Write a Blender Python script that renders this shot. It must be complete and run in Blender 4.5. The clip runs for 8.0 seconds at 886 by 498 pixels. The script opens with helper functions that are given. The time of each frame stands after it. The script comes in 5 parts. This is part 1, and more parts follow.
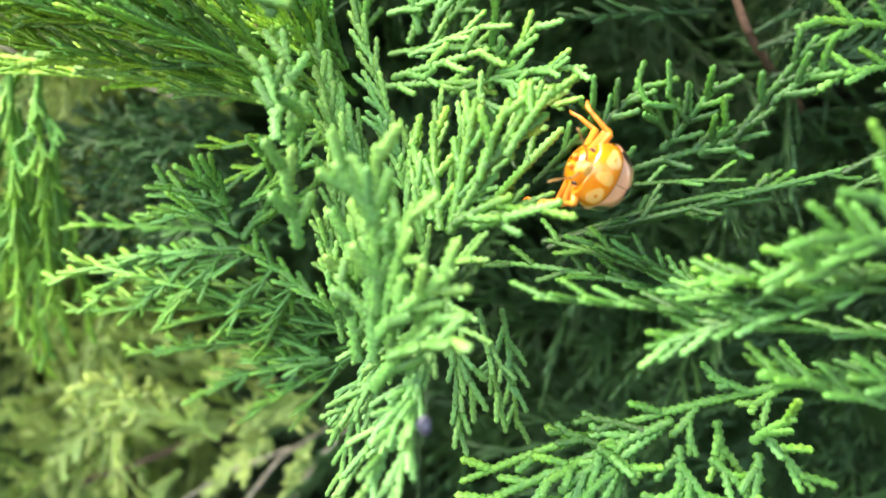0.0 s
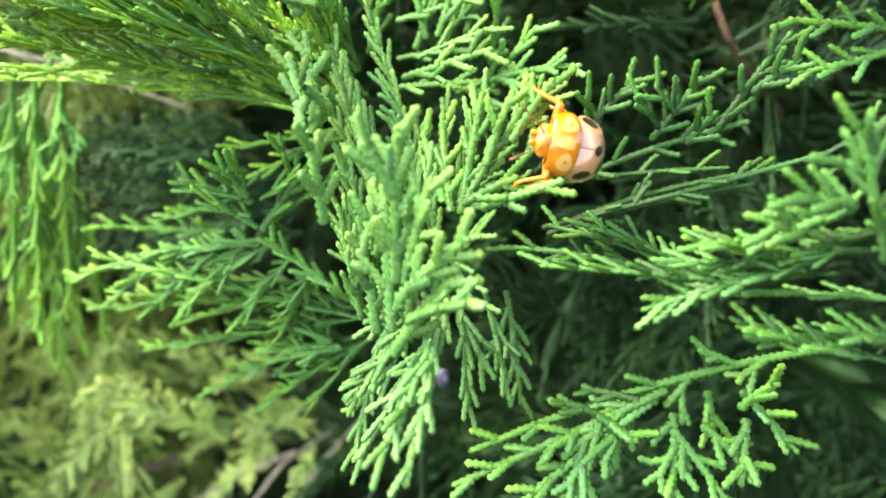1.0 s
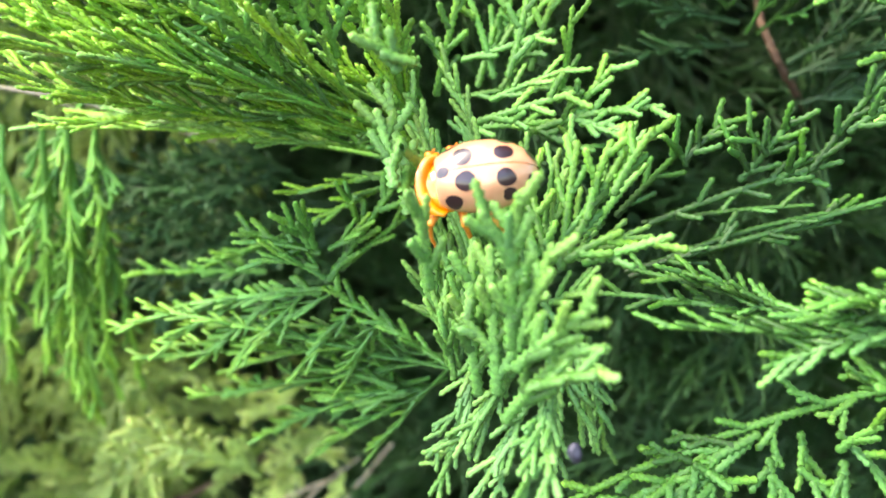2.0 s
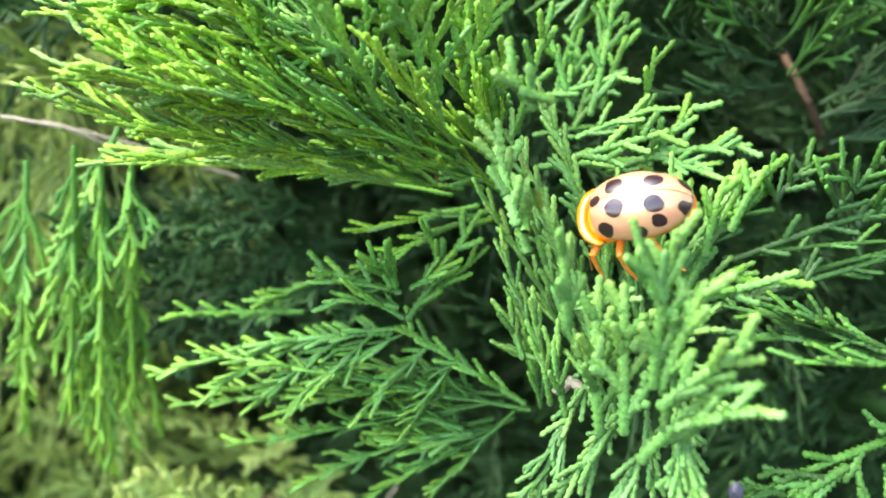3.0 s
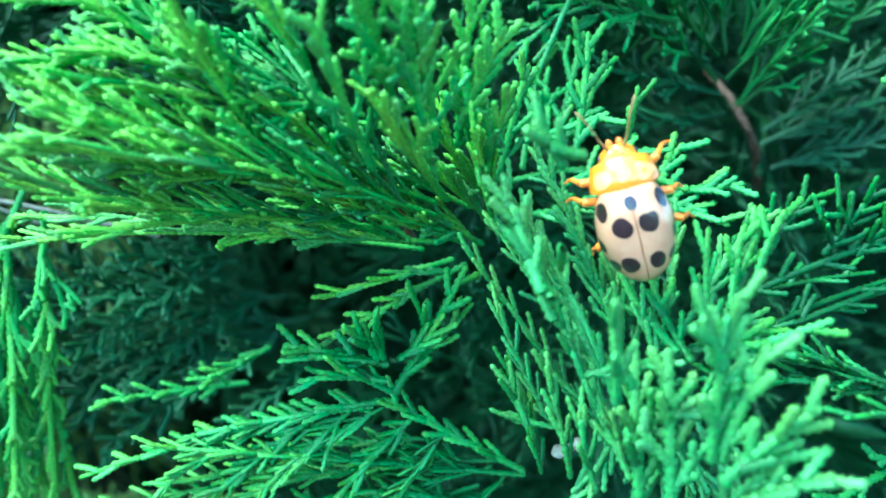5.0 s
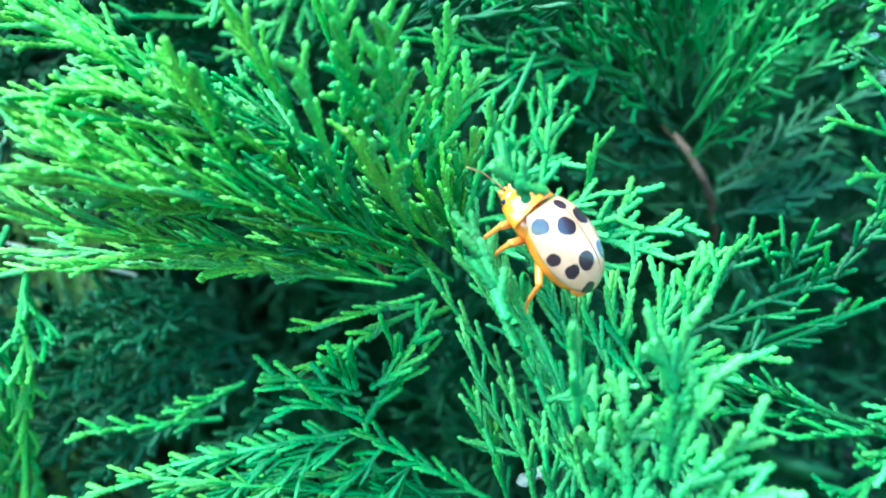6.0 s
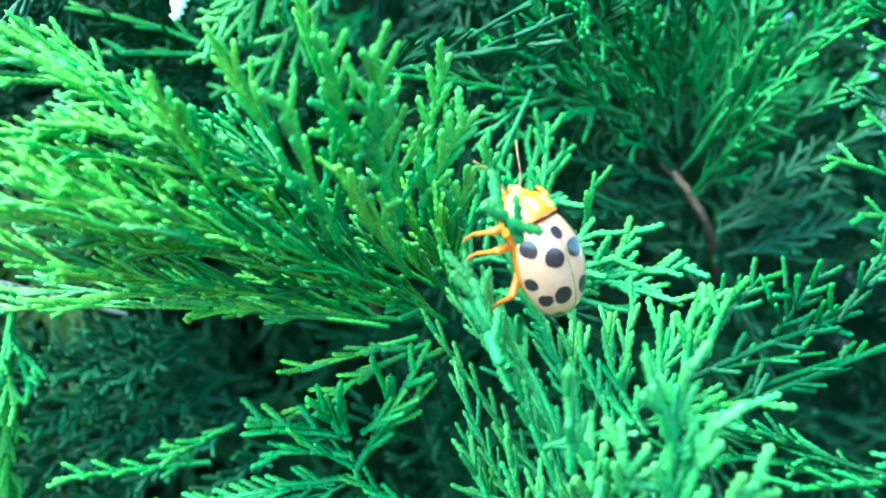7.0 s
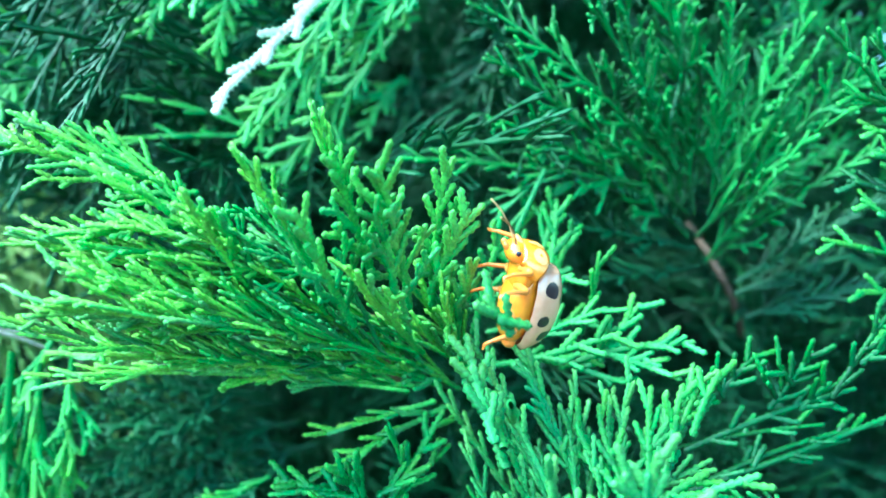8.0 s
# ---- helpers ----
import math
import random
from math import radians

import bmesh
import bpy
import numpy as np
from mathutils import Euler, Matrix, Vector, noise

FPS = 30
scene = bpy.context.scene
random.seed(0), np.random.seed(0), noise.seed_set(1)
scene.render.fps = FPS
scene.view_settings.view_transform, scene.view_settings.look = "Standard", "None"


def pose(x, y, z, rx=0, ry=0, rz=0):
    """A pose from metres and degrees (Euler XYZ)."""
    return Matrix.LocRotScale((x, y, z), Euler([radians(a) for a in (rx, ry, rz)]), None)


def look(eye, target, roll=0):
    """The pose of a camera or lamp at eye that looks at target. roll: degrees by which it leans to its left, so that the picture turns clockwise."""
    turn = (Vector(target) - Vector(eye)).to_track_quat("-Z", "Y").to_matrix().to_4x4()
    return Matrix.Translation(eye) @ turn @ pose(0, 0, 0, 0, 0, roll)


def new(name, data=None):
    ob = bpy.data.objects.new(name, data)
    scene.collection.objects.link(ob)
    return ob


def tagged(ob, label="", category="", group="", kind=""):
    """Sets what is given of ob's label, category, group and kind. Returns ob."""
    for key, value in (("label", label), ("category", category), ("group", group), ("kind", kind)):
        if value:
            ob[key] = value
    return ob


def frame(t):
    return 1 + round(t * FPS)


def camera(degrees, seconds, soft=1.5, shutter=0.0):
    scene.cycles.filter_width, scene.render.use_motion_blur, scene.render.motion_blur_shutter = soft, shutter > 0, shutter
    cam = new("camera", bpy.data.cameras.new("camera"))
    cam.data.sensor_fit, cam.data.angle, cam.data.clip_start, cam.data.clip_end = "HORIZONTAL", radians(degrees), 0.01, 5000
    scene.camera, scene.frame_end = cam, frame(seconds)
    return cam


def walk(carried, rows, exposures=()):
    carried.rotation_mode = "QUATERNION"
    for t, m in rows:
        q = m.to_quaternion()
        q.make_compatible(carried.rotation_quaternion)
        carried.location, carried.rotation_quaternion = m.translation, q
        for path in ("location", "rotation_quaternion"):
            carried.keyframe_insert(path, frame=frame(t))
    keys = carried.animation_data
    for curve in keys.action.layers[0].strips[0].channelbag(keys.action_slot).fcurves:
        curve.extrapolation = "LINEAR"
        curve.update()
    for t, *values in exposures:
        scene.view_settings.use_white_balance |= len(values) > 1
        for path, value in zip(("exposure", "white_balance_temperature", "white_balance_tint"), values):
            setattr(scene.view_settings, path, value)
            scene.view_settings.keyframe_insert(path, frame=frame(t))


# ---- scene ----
CM = 0.01
EYE = 0.9  # height of the first eye over the ground


def cm(x, y, z):
    """A place given in centimetres from the first eye, in metres."""
    return Vector((x * CM, y * CM, EYE + z * CM))


def at(x, y, z, rx=0, ry=0, rz=0):
    return pose(x * CM, y * CM, EYE + z * CM, rx, ry, rz)


# ---- camera and its walk ----
cam = camera(54.9, 8.0, soft=1.6)
cam.data.dof.use_dof = True
cam.data.dof.focus_distance = 0.08
cam.data.dof.aperture_fstop = 26.0
PATH = [
    (0, (-0.123, -0.087, 0.001), (-0.130, 1.830, -0.568), 1.2),
    (0.2, (0.055, -0.271, 0.068), (0.040, 1.649, -0.492), 0.4),
    (0.5, (0.239, -0.477, 0.186), (0.212, 1.437, -0.393), 0.7),
    (0.8, (0.050, -0.638, -0.127), (0.028, 1.282, -0.685), 1.2),
    (1, (-0.315, -0.812, -0.262), (-0.296, 1.124, -0.763), 0.9),
    (1.2, (-0.403, -0.809, 0.190), (-0.360, 1.114, -0.357), 0.9),
    (1.3, (-0.351, -0.746, 0.113), (-0.309, 1.180, -0.426), 1.0),
    (1.5, (-0.447, -0.753, 0.039), (-0.402, 1.175, -0.490), -0.4),
    (1.7, (-0.854, -0.567, 0.255), (-0.795, 1.358, -0.285), -0.8),
    (2.8, (-2.815, -0.244, 0.105), (-2.563, 1.696, -0.311), 0.6),
    (3, (-3.130, -0.102, 0.222), (-2.849, 1.830, -0.214), 0.3),
    (3.3, (-3.093, 0.380, 0.515), (-2.777, 2.305, 0.073), 0.6),
    (3.5, (-3.060, 0.627, 0.447), (-2.741, 2.556, 0.024), 0.2),
    (3.8, (-3.468, 0.971, 0.353), (-3.074, 2.885, -0.073), -0.1),
    (4, (-3.622, 1.180, 0.173), (-3.160, 3.084, -0.227), -0.3),
    (4.2, (-3.642, 1.254, 0.299), (-3.113, 3.133, -0.134), -0.6),
    (4.5, (-3.673, 1.303, 0.440), (-3.091, 3.173, 0.034), -1.0),
    (4.7, (-3.922, 1.192, 0.526), (-3.332, 3.060, 0.123), -1.5),
    (5.8, (-4.305, 0.620, 0.374), (-3.646, 2.482, 0.061), -0.4),
    (6, (-4.311, 0.535, 0.362), (-3.636, 2.398, 0.094), -0.6),
    (6.3, (-4.285, 0.396, 0.266), (-3.603, 2.261, 0.028), -0.7),
    (6.5, (-4.297, 0.309, 0.208), (-3.614, 2.175, -0.016), -0.3),
    (6.8, (-4.248, 0.447, 0.244), (-3.556, 2.312, 0.035), -0.3),
    (7, (-4.167, 0.697, 0.363), (-3.492, 2.571, 0.182), -0.4),
    (7.2, (-4.119, 0.876, 0.729), (-3.436, 2.747, 0.548), -0.5),
    (7.5, (-4.001, 0.966, 1.255), (-3.366, 2.855, 1.086), -0.5),
    (7.8, (-3.838, 0.201, 1.248), (-3.280, 2.117, 1.115), -0.2),
    (8, (-3.875, -0.086, 1.034), (-3.338, 1.836, 0.897), -0.5),
]
EXPOSURES = [
    (0.0, 2.34, 7600, 11), (3.5, 2.15, 6800, 9), (3.9, 1.94, 5400, -9), (4.2, 1.91, 5900, -5),
    (4.5, 1.93, 4600, -19), (5.8, 2.42, 4370, -26), (8.0, 2.47, 4370, -26)]
walk(cam, [(t, look(cm(*eye), cm(*target), roll)) for t, eye, target, roll in PATH], EXPOSURES)

# ---- daylight ----
SUN_HIGH, SUN_TURN = 58.0, -104.0  # degrees over the horizon; from +y towards +x
world = bpy.data.worlds.new("daylight")
scene.world = world
world.use_nodes = True
wn = world.node_tree.nodes
sky = wn.new("ShaderNodeTexSky")
sky.sky_type, sky.sun_disc = "NISHITA", False
sky.sun_elevation, sky.sun_rotation = radians(SUN_HIGH), radians(SUN_TURN)
world.node_tree.links.new(sky.outputs["Color"], wn["Background"].inputs["Color"])
wn["Background"].inputs["Strength"].default_value = 0.205
sun = new("sun", bpy.data.lights.new("sun", "SUN"))
sun.data.energy, sun.data.angle, sun.data.color = 2.0, radians(25), (1.0, 0.95, 0.86)
_a, _h = radians(SUN_TURN), radians(SUN_HIGH)
sun.matrix_world = look((math.sin(_a) * math.cos(_h), math.cos(_a) * math.cos(_h), math.sin(_h)), (0, 0, 0))


# ---- materials ----
def material(name, rough=0.5, spec=0.5):
    m = bpy.data.materials.new(name)
    m.use_nodes = True
    b = m.node_tree.nodes["Principled BSDF"]
    b.inputs["Roughness"].default_value = rough
    b.inputs["Specular IOR Level"].default_value = spec
    return m, m.node_tree.nodes, m.node_tree.links, b


def ramp(nodes, stops):
    r = nodes.new("ShaderNodeValToRGB")
    while len(r.color_ramp.elements) < len(stops):
        r.color_ramp.elements.new(0.5)
    for e, (p, c) in zip(r.color_ramp.elements, stops):
        e.position, e.color = p, (*c, 1)
    return r


def noise_at(nodes, links, scale, detail=3.0):
    tc = nodes.new("ShaderNodeTexCoord")
    n = nodes.new("ShaderNodeTexNoise")
    n.inputs["Scale"].default_value, n.inputs["Detail"].default_value = scale, detail
    links.new(tc.outputs["Object"], n.inputs["Vector"])
    return n


def bump(nodes, links, b, source, strength, distance):
    k = nodes.new("ShaderNodeBump")
    k.inputs["Strength"].default_value, k.inputs["Distance"].default_value = strength, distance
    links.new(source, k.inputs["Height"])
    links.new(k.outputs["Normal"], b.inputs["Normal"])


def foliage(name, old, grown, fresh, bloom, soft=True):
    """Scale leaves: the attribute 'fresh' runs from old wood (0) to new growth (1) and carries each group's light and
    shade; a waxy bloom lies on some shoots.
    """
    m, n, l, b = material(name, 0.48, 0.35)
    at_ = n.new("ShaderNodeAttribute")
    at_.attribute_name = "fresh"
    geo, info = n.new("ShaderNodeNewGeometry"), n.new("ShaderNodeObjectInfo")
    fine, coarse = noise_at(n, l, 900, 2), noise_at(n, l, 60, 2)
    add = n.new("ShaderNodeMath"); add.operation = "MULTIPLY_ADD"
    l.new(fine.outputs["Fac"], add.inputs[0]); add.inputs[1].default_value = 0.3
    l.new(at_.outputs["Fac"], add.inputs[2])
    sub = n.new("ShaderNodeMath"); sub.operation = "SUBTRACT"; sub.inputs[1].default_value = 0.15
    l.new(add.outputs[0], sub.inputs[0])
    r = ramp(n, [(0.0, old), (0.45, grown), (0.85, fresh), (1.0, tuple(min(1, c * 1.05 + 0.01) for c in fresh))])
    l.new(sub.outputs[0], r.inputs["Fac"])
    hue = n.new("ShaderNodeHueSaturation")
    mv = n.new("ShaderNodeMapRange"); mv.inputs["To Min"].default_value, mv.inputs["To Max"].default_value = 0.78, 1.2
    l.new(geo.outputs["Random Per Island"], mv.inputs["Value"])
    each = n.new("ShaderNodeMapRange"); each.inputs["To Min"].default_value, each.inputs["To Max"].default_value = 0.72, 1.24
    l.new(info.outputs["Random"], each.inputs["Value"])
    both = n.new("ShaderNodeMath"); both.operation = "MULTIPLY"
    l.new(mv.outputs["Result"], both.inputs[0]); l.new(each.outputs["Result"], both.inputs[1])
    l.new(both.outputs[0], hue.inputs["Value"])
    l.new(r.outputs["Color"], hue.inputs["Color"])
    cells = n.new("ShaderNodeTexVoronoi"); cells.feature = "DISTANCE_TO_EDGE"; cells.inputs["Scale"].default_value = 1500
    l.new(fine.inputs["Vector"].links[0].from_socket, cells.inputs["Vector"])
    seam = n.new("ShaderNodeMapRange")
    seam.inputs["From Max"].default_value, seam.inputs["To Min"].default_value, seam.inputs["To Max"].default_value = 0.2, 0.64, 1.06
    l.new(cells.outputs["Distance"], seam.inputs["Value"])
    scales = n.new("ShaderNodeMix"); scales.data_type = "RGBA"; scales.blend_type = "MULTIPLY"; scales.inputs["Factor"].default_value = 1.0
    l.new(hue.outputs["Color"], scales.inputs["A"])
    l.new(seam.outputs["Result"], scales.inputs["B"])
    mix = n.new("ShaderNodeMix"); mix.data_type = "RGBA"
    mix.inputs["B"].default_value = (*bloom, 1)
    cut = n.new("ShaderNodeMapRange")
    cut.inputs["From Min"].default_value, cut.inputs["From Max"].default_value, cut.inputs["To Max"].default_value = 0.48, 0.72, 0.5
    l.new(coarse.outputs["Fac"], cut.inputs["Value"])
    own = n.new("ShaderNodeMath"); own.operation = "MULTIPLY"; own.inputs[1].default_value = 7.13
    l.new(geo.outputs["Random Per Island"], own.inputs[0])
    frac = n.new("ShaderNodeMath"); frac.operation = "FRACT"
    l.new(own.outputs[0], frac.inputs[0])
    few = n.new("ShaderNodeMath"); few.operation = "POWER"; few.inputs[1].default_value = 3.0
    l.new(frac.outputs[0], few.inputs[0])
    some = n.new("ShaderNodeMath"); some.operation = "POWER"; some.inputs[1].default_value = 2.5
    l.new(info.outputs["Random"], some.inputs[0])
    shoots = n.new("ShaderNodeMath"); shoots.operation = "MULTIPLY_ADD"; shoots.inputs[1].default_value = 0.3
    l.new(some.outputs[0], shoots.inputs[0])
    l.new(cut.outputs["Result"], shoots.inputs[2])
    waxy = n.new("ShaderNodeMath"); waxy.operation = "MULTIPLY_ADD"; waxy.inputs[1].default_value = 0.25; waxy.use_clamp = True
    l.new(few.outputs[0], waxy.inputs[0])
    l.new(shoots.outputs[0], waxy.inputs[2])
    l.new(waxy.outputs[0], mix.inputs["Factor"])
    l.new(scales.outputs["Result"], mix.inputs["A"])
    l.new(mix.outputs["Result"], b.inputs["Base Color"])
    bump(n, l, b, seam.outputs["Result"], 0.5, 0.00014)
    b.inputs["Transmission Weight"].default_value = 0.0
    b.inputs["Subsurface Weight"].default_value = 0.24 if soft else 0.0
    b.inputs["Subsurface Radius"].default_value = (0.6, 1.0, 0.3)
    b.inputs["Subsurface Scale"].default_value = 0.0006
    return m


LEAF = foliage("juniper_scales", (0.024, 0.08, 0.014), (0.08, 0.25, 0.03), (0.205, 0.43, 0.042), (0.125, 0.33, 0.11))
LEAF_NEW = foliage("juniper_scales_young", (0.03, 0.09, 0.012), (0.08, 0.25, 0.024), (0.28, 0.52, 0.035), (0.14, 0.37, 0.09))
LEAF_BLOOM = foliage("juniper_scales_waxy", (0.025, 0.08, 0.02), (0.09, 0.25, 0.042), (0.19, 0.37, 0.066), (0.125, 0.31, 0.115))
# darker copy of the leaf colours, with the shade of the gaps put in
LEAF_DEEP = foliage("juniper_scales_inner_shade", (0.012, 0.042, 0.01), (0.036, 0.11, 0.018), (0.095, 0.24, 0.033), (0.05, 0.14, 0.055), False)
# dark green copy for the forked spray, which has its shade in the colour
LEAF_DARK = foliage("juniper_scales_shaded", (0.014, 0.055, 0.008), (0.055, 0.195, 0.016), (0.15, 0.37, 0.03), (0.07, 0.21, 0.07))
# yellow-green leaves, made brighter to stand in for direct sun
LEAF_OLIVE = foliage("juniper_scales_sunlit", (0.1, 0.2, 0.03), (0.3, 0.46, 0.08), (0.46, 0.6, 0.15), (0.38, 0.54, 0.2))
LEAF_PALE = foliage("juniper_scales_cream", (0.35, 0.5, 0.2), (0.75, 0.8, 0.5), (0.85, 0.87, 0.62), (0.8, 0.85, 0.6))


def plain(name, a, b_, scale, rough, spec=0.5, bump_by=0.2, depth=0.0002):
    m, n, l, b = material(name, rough, spec)
    ns = noise_at(n, l, scale, 4)
    r = ramp(n, [(0.3, a), (0.7, b_)])
    l.new(ns.outputs["Fac"], r.inputs["Fac"])
    l.new(r.outputs["Color"], b.inputs["Base Color"])
    bump(n, l, b, ns.outputs["Fac"], bump_by, depth)
    return m


BARK = plain("reddish_bark", (0.07, 0.042, 0.028), (0.19, 0.115, 0.075), 500, 0.8, 0.3, 0.6, 0.0006)
GREY_BARK = plain("grey_dead_bark", (0.22, 0.19, 0.14), (0.5, 0.45, 0.33), 600, 0.85, 0.3, 0.6, 0.0005)
SOIL = plain("dark_soil", (0.02, 0.016, 0.012), (0.07, 0.055, 0.042), 40, 0.95, 0.2, 0.8, 0.01)
ORANGE = plain("orange_cuticle", (0.82, 0.2, 0.006), (0.92, 0.32, 0.01), 700, 0.2, 0.6, 0.1, 0.00005)
LEG_ORANGE = plain("orange_leg_cuticle", (0.74, 0.17, 0.02), (0.88, 0.29, 0.03), 700, 0.3, 0.5, 0.1, 0.00005)
CREAM = plain("cream_wing_case", (0.71, 0.31, 0.16), (0.77, 0.385, 0.21), 900, 0.27, 0.6, 0.12, 0.00004)
SPOT = plain("dark_spot", (0.018, 0.006, 0.008), (0.04, 0.014, 0.018), 1500, 0.34, 0.45, 0.1, 0.00004)
EYE_DARK = plain("dark_eye", (0.01, 0.01, 0.015), (0.03, 0.03, 0.04), 2000, 0.15)
for m_ in (ORANGE, CREAM, SPOT):
    m_.node_tree.nodes["Principled BSDF"].inputs["Coat Weight"].default_value = 1.0
    m_.node_tree.nodes["Principled BSDF"].inputs["Coat Roughness"].default_value = 0.12
DROPPING = plain("dark_dropping", (0.02, 0.02, 0.035), (0.06, 0.06, 0.09), 1500, 0.5)
FEELER = plain("brown_feeler", (0.2, 0.1, 0.03), (0.4, 0.22, 0.07), 900, 0.4)


# ---- the beetle's way through the shoots ----
CLIMB = [
    (0, at(1.07, 7.21, -1.41, -117, -6, -88)),
    (0.5, at(0.90, 7.14, -1.24, -91, -9, -92)),
    (1, at(0.82, 6.90, -1.29, -97, -12, -102)),
    (1.3, at(0.57, 6.57, -1.24, -84, -15, -135)),
    (1.5, at(0.32, 6.29, -1.18, -79, -7, 178)),
    (1.6, at(-0.48, 6.83, -1.33, -51, 10, 163)),
    (1.7, at(-0.88, 6.59, -1.08, -60, 5, 185)),
    (2.8, at(-0.30, 7.00, -1.10, -60, 17, 136)),
    (3, at(-0.38, 6.87, -1.08, -55, 13, 147)),
    (3.5, at(-0.61, 6.47, -1.16, -51, 7, 154)),
    (3.8, at(-0.47, 6.46, -1.14, -102, -11, 157)),
    (4, at(-0.54, 6.58, -1.30, -99, -25, 162)),
    (4.3, at(-0.77, 6.44, -1.06, -119, -44, 170)),
    (4.5, at(-0.47, 6.93, -1.07, -119, -62, 174)),
    (4.7, at(-0.50, 6.96, -0.88, -127, -67, -174)),
    (5.8, at(-0.87, 7.12, -0.59, -48, -67, 151)),
    (6, at(-0.92, 7.09, -0.63, -39, -57, 151)),
    (6.5, at(-0.99, 7.12, -0.59, -46, -67, 152)),
    (7, at(-1.00, 7.12, -0.39, -96, -68, -161)),
    (7.3, at(-1.09, 7.21, -0.27, -81, -58, -145)),
    (7.5, at(-1.00, 7.51, -0.20, -70, -59, -145)),
    (7.8, at(-1.19, 7.24, 0.01, -82, -58, -118)),
    (8, at(-1.14, 7.23, 0.03, -117, -68, -69)),
]


def crowded(rows):
    """Centres and radii of balls that fill the beetle along its way: no shoot grows through it."""
    balls = []
    for (t0, a), (t1, b) in zip(rows, rows[1:] + rows[-1:]):
        for m in (a, a.lerp(b, 0.5)):
            for x, z, r in ((-3.0, 1.1, 2.6), (0.2, 1.3, 3.2), (3.4, 0.9, 2.6), (5.6, 0.0, 1.9)):
                balls.append((*(m @ Vector((x / 1000, 0, z / 1000))), r / 1000))
    return np.array(balls)


BALLS = crowded(CLIMB)


def in_the_way(path):
    d = np.linalg.norm(path[:, None] - BALLS[None, :, :3], axis=2)
    return bool((d < BALLS[None, :, 3]).any())


# ---- mesh building ----
def part(name, mesh, mat, parent=None, label="", place=None):
    ob = new(name, mesh)
    if mat is not None and not mesh.materials:
        mesh.materials.append(mat)
    if parent is not None:
        ob.parent = parent
    if place is not None:
        ob.location = place
    if label:
        tagged(ob, label)
    return ob


class Growth:
    """Gathers tubes of scale leaves into one mesh."""

    def __init__(self):
        self.v, self.f, self.q, self.count = [], [], [], 0

    def tube(self, path, r0, r1, f0, f1, sides=6, pitch=0.00075, smooth=False, flat=None, broad=1.16):
        path = np.asarray(path, float)
        seg = np.linalg.norm(np.diff(path, axis=0), axis=1)
        s = np.r_[0, np.cumsum(seg)]
        total = s[-1]
        if total < 1e-5 or not smooth and in_the_way(path):
            return
        if smooth:
            stations = np.linspace(0, 1, max(2, int(total / pitch) + 1))
            swell, turn = np.ones(len(stations)), np.zeros(len(stations))
        else:
            k = max(1 if sides < 5 else 2, int(round(total / pitch)))
            base = np.arange(k)
            stations = np.stack([(base + 0.04) / k, (base + 0.66) / k], 1).ravel()
            swell = np.tile([0.68, 1.15], k)
            turn = np.zeros(2 * k) if flat is not None else np.repeat((base % 2) * math.pi / sides, 2)
        at_s = stations * total
        c = np.stack([np.interp(at_s, s, path[:, i]) for i in range(3)], 1)
        tan = np.gradient(c, axis=0)
        tan /= np.linalg.norm(tan, axis=1)[:, None] + 1e-12
        if flat is not None:
            ref = np.asarray(flat) + 1e-3
        else:
            ref = np.array([0.31, 0.17, 0.93]) if abs(tan[0, 2]) < 0.8 else np.array([0.9, 0.2, 0.1])
        u = np.cross(tan, ref)
        u /= np.linalg.norm(u, axis=1)[:, None] + 1e-12
        w = np.cross(tan, u)
        r = (r0 + (r1 - r0) * stations) * swell
        if not smooth:
            r = r * (1 - 0.25 * np.clip((stations - 0.8) / 0.2, 0, 1) ** 2)
        if flat is not None:  # scale leaves lie flat in the plane of the spray
            u, w = u * broad, w * 0.74
        ang = np.arange(sides) * 2 * math.pi / sides + turn[:, None]
        ring = c[:, None] + r[:, None, None] * (np.cos(ang)[..., None] * u[:, None] + np.sin(ang)[..., None] * w[:, None])
        m = len(stations)
        tip = path[-1] + tan[-1] * r1 * (0.5 if smooth else 0.45)
        self.v.append(np.vstack([ring.reshape(-1, 3), tip]))
        fr = f0 + (f1 - f0) * stations
        self.q.append(np.r_[np.repeat(fr, sides), f1])
        a = (np.arange(m - 1)[:, None] * sides + np.arange(sides)).ravel()
        b = (np.arange(m - 1)[:, None] * sides + (np.arange(sides) + 1) % sides).ravel()
        quads = np.stack([a, b, b + sides, a + sides], 1) + self.count
        e = (m - 1) * sides
        caps = np.stack([e + np.arange(sides), e + (np.arange(sides) + 1) % sides, np.full(sides, m * sides), np.full(sides, -1)], 1)
        caps[:, :3] += self.count
        self.f += [quads, caps]
        self.count += m * sides + 1

    def arrays(self):
        return np.vstack(self.v), np.vstack(self.f), np.concatenate(self.q)

    def mesh(self, name, origin=None):
        return make_mesh(name, *self.arrays(), origin)


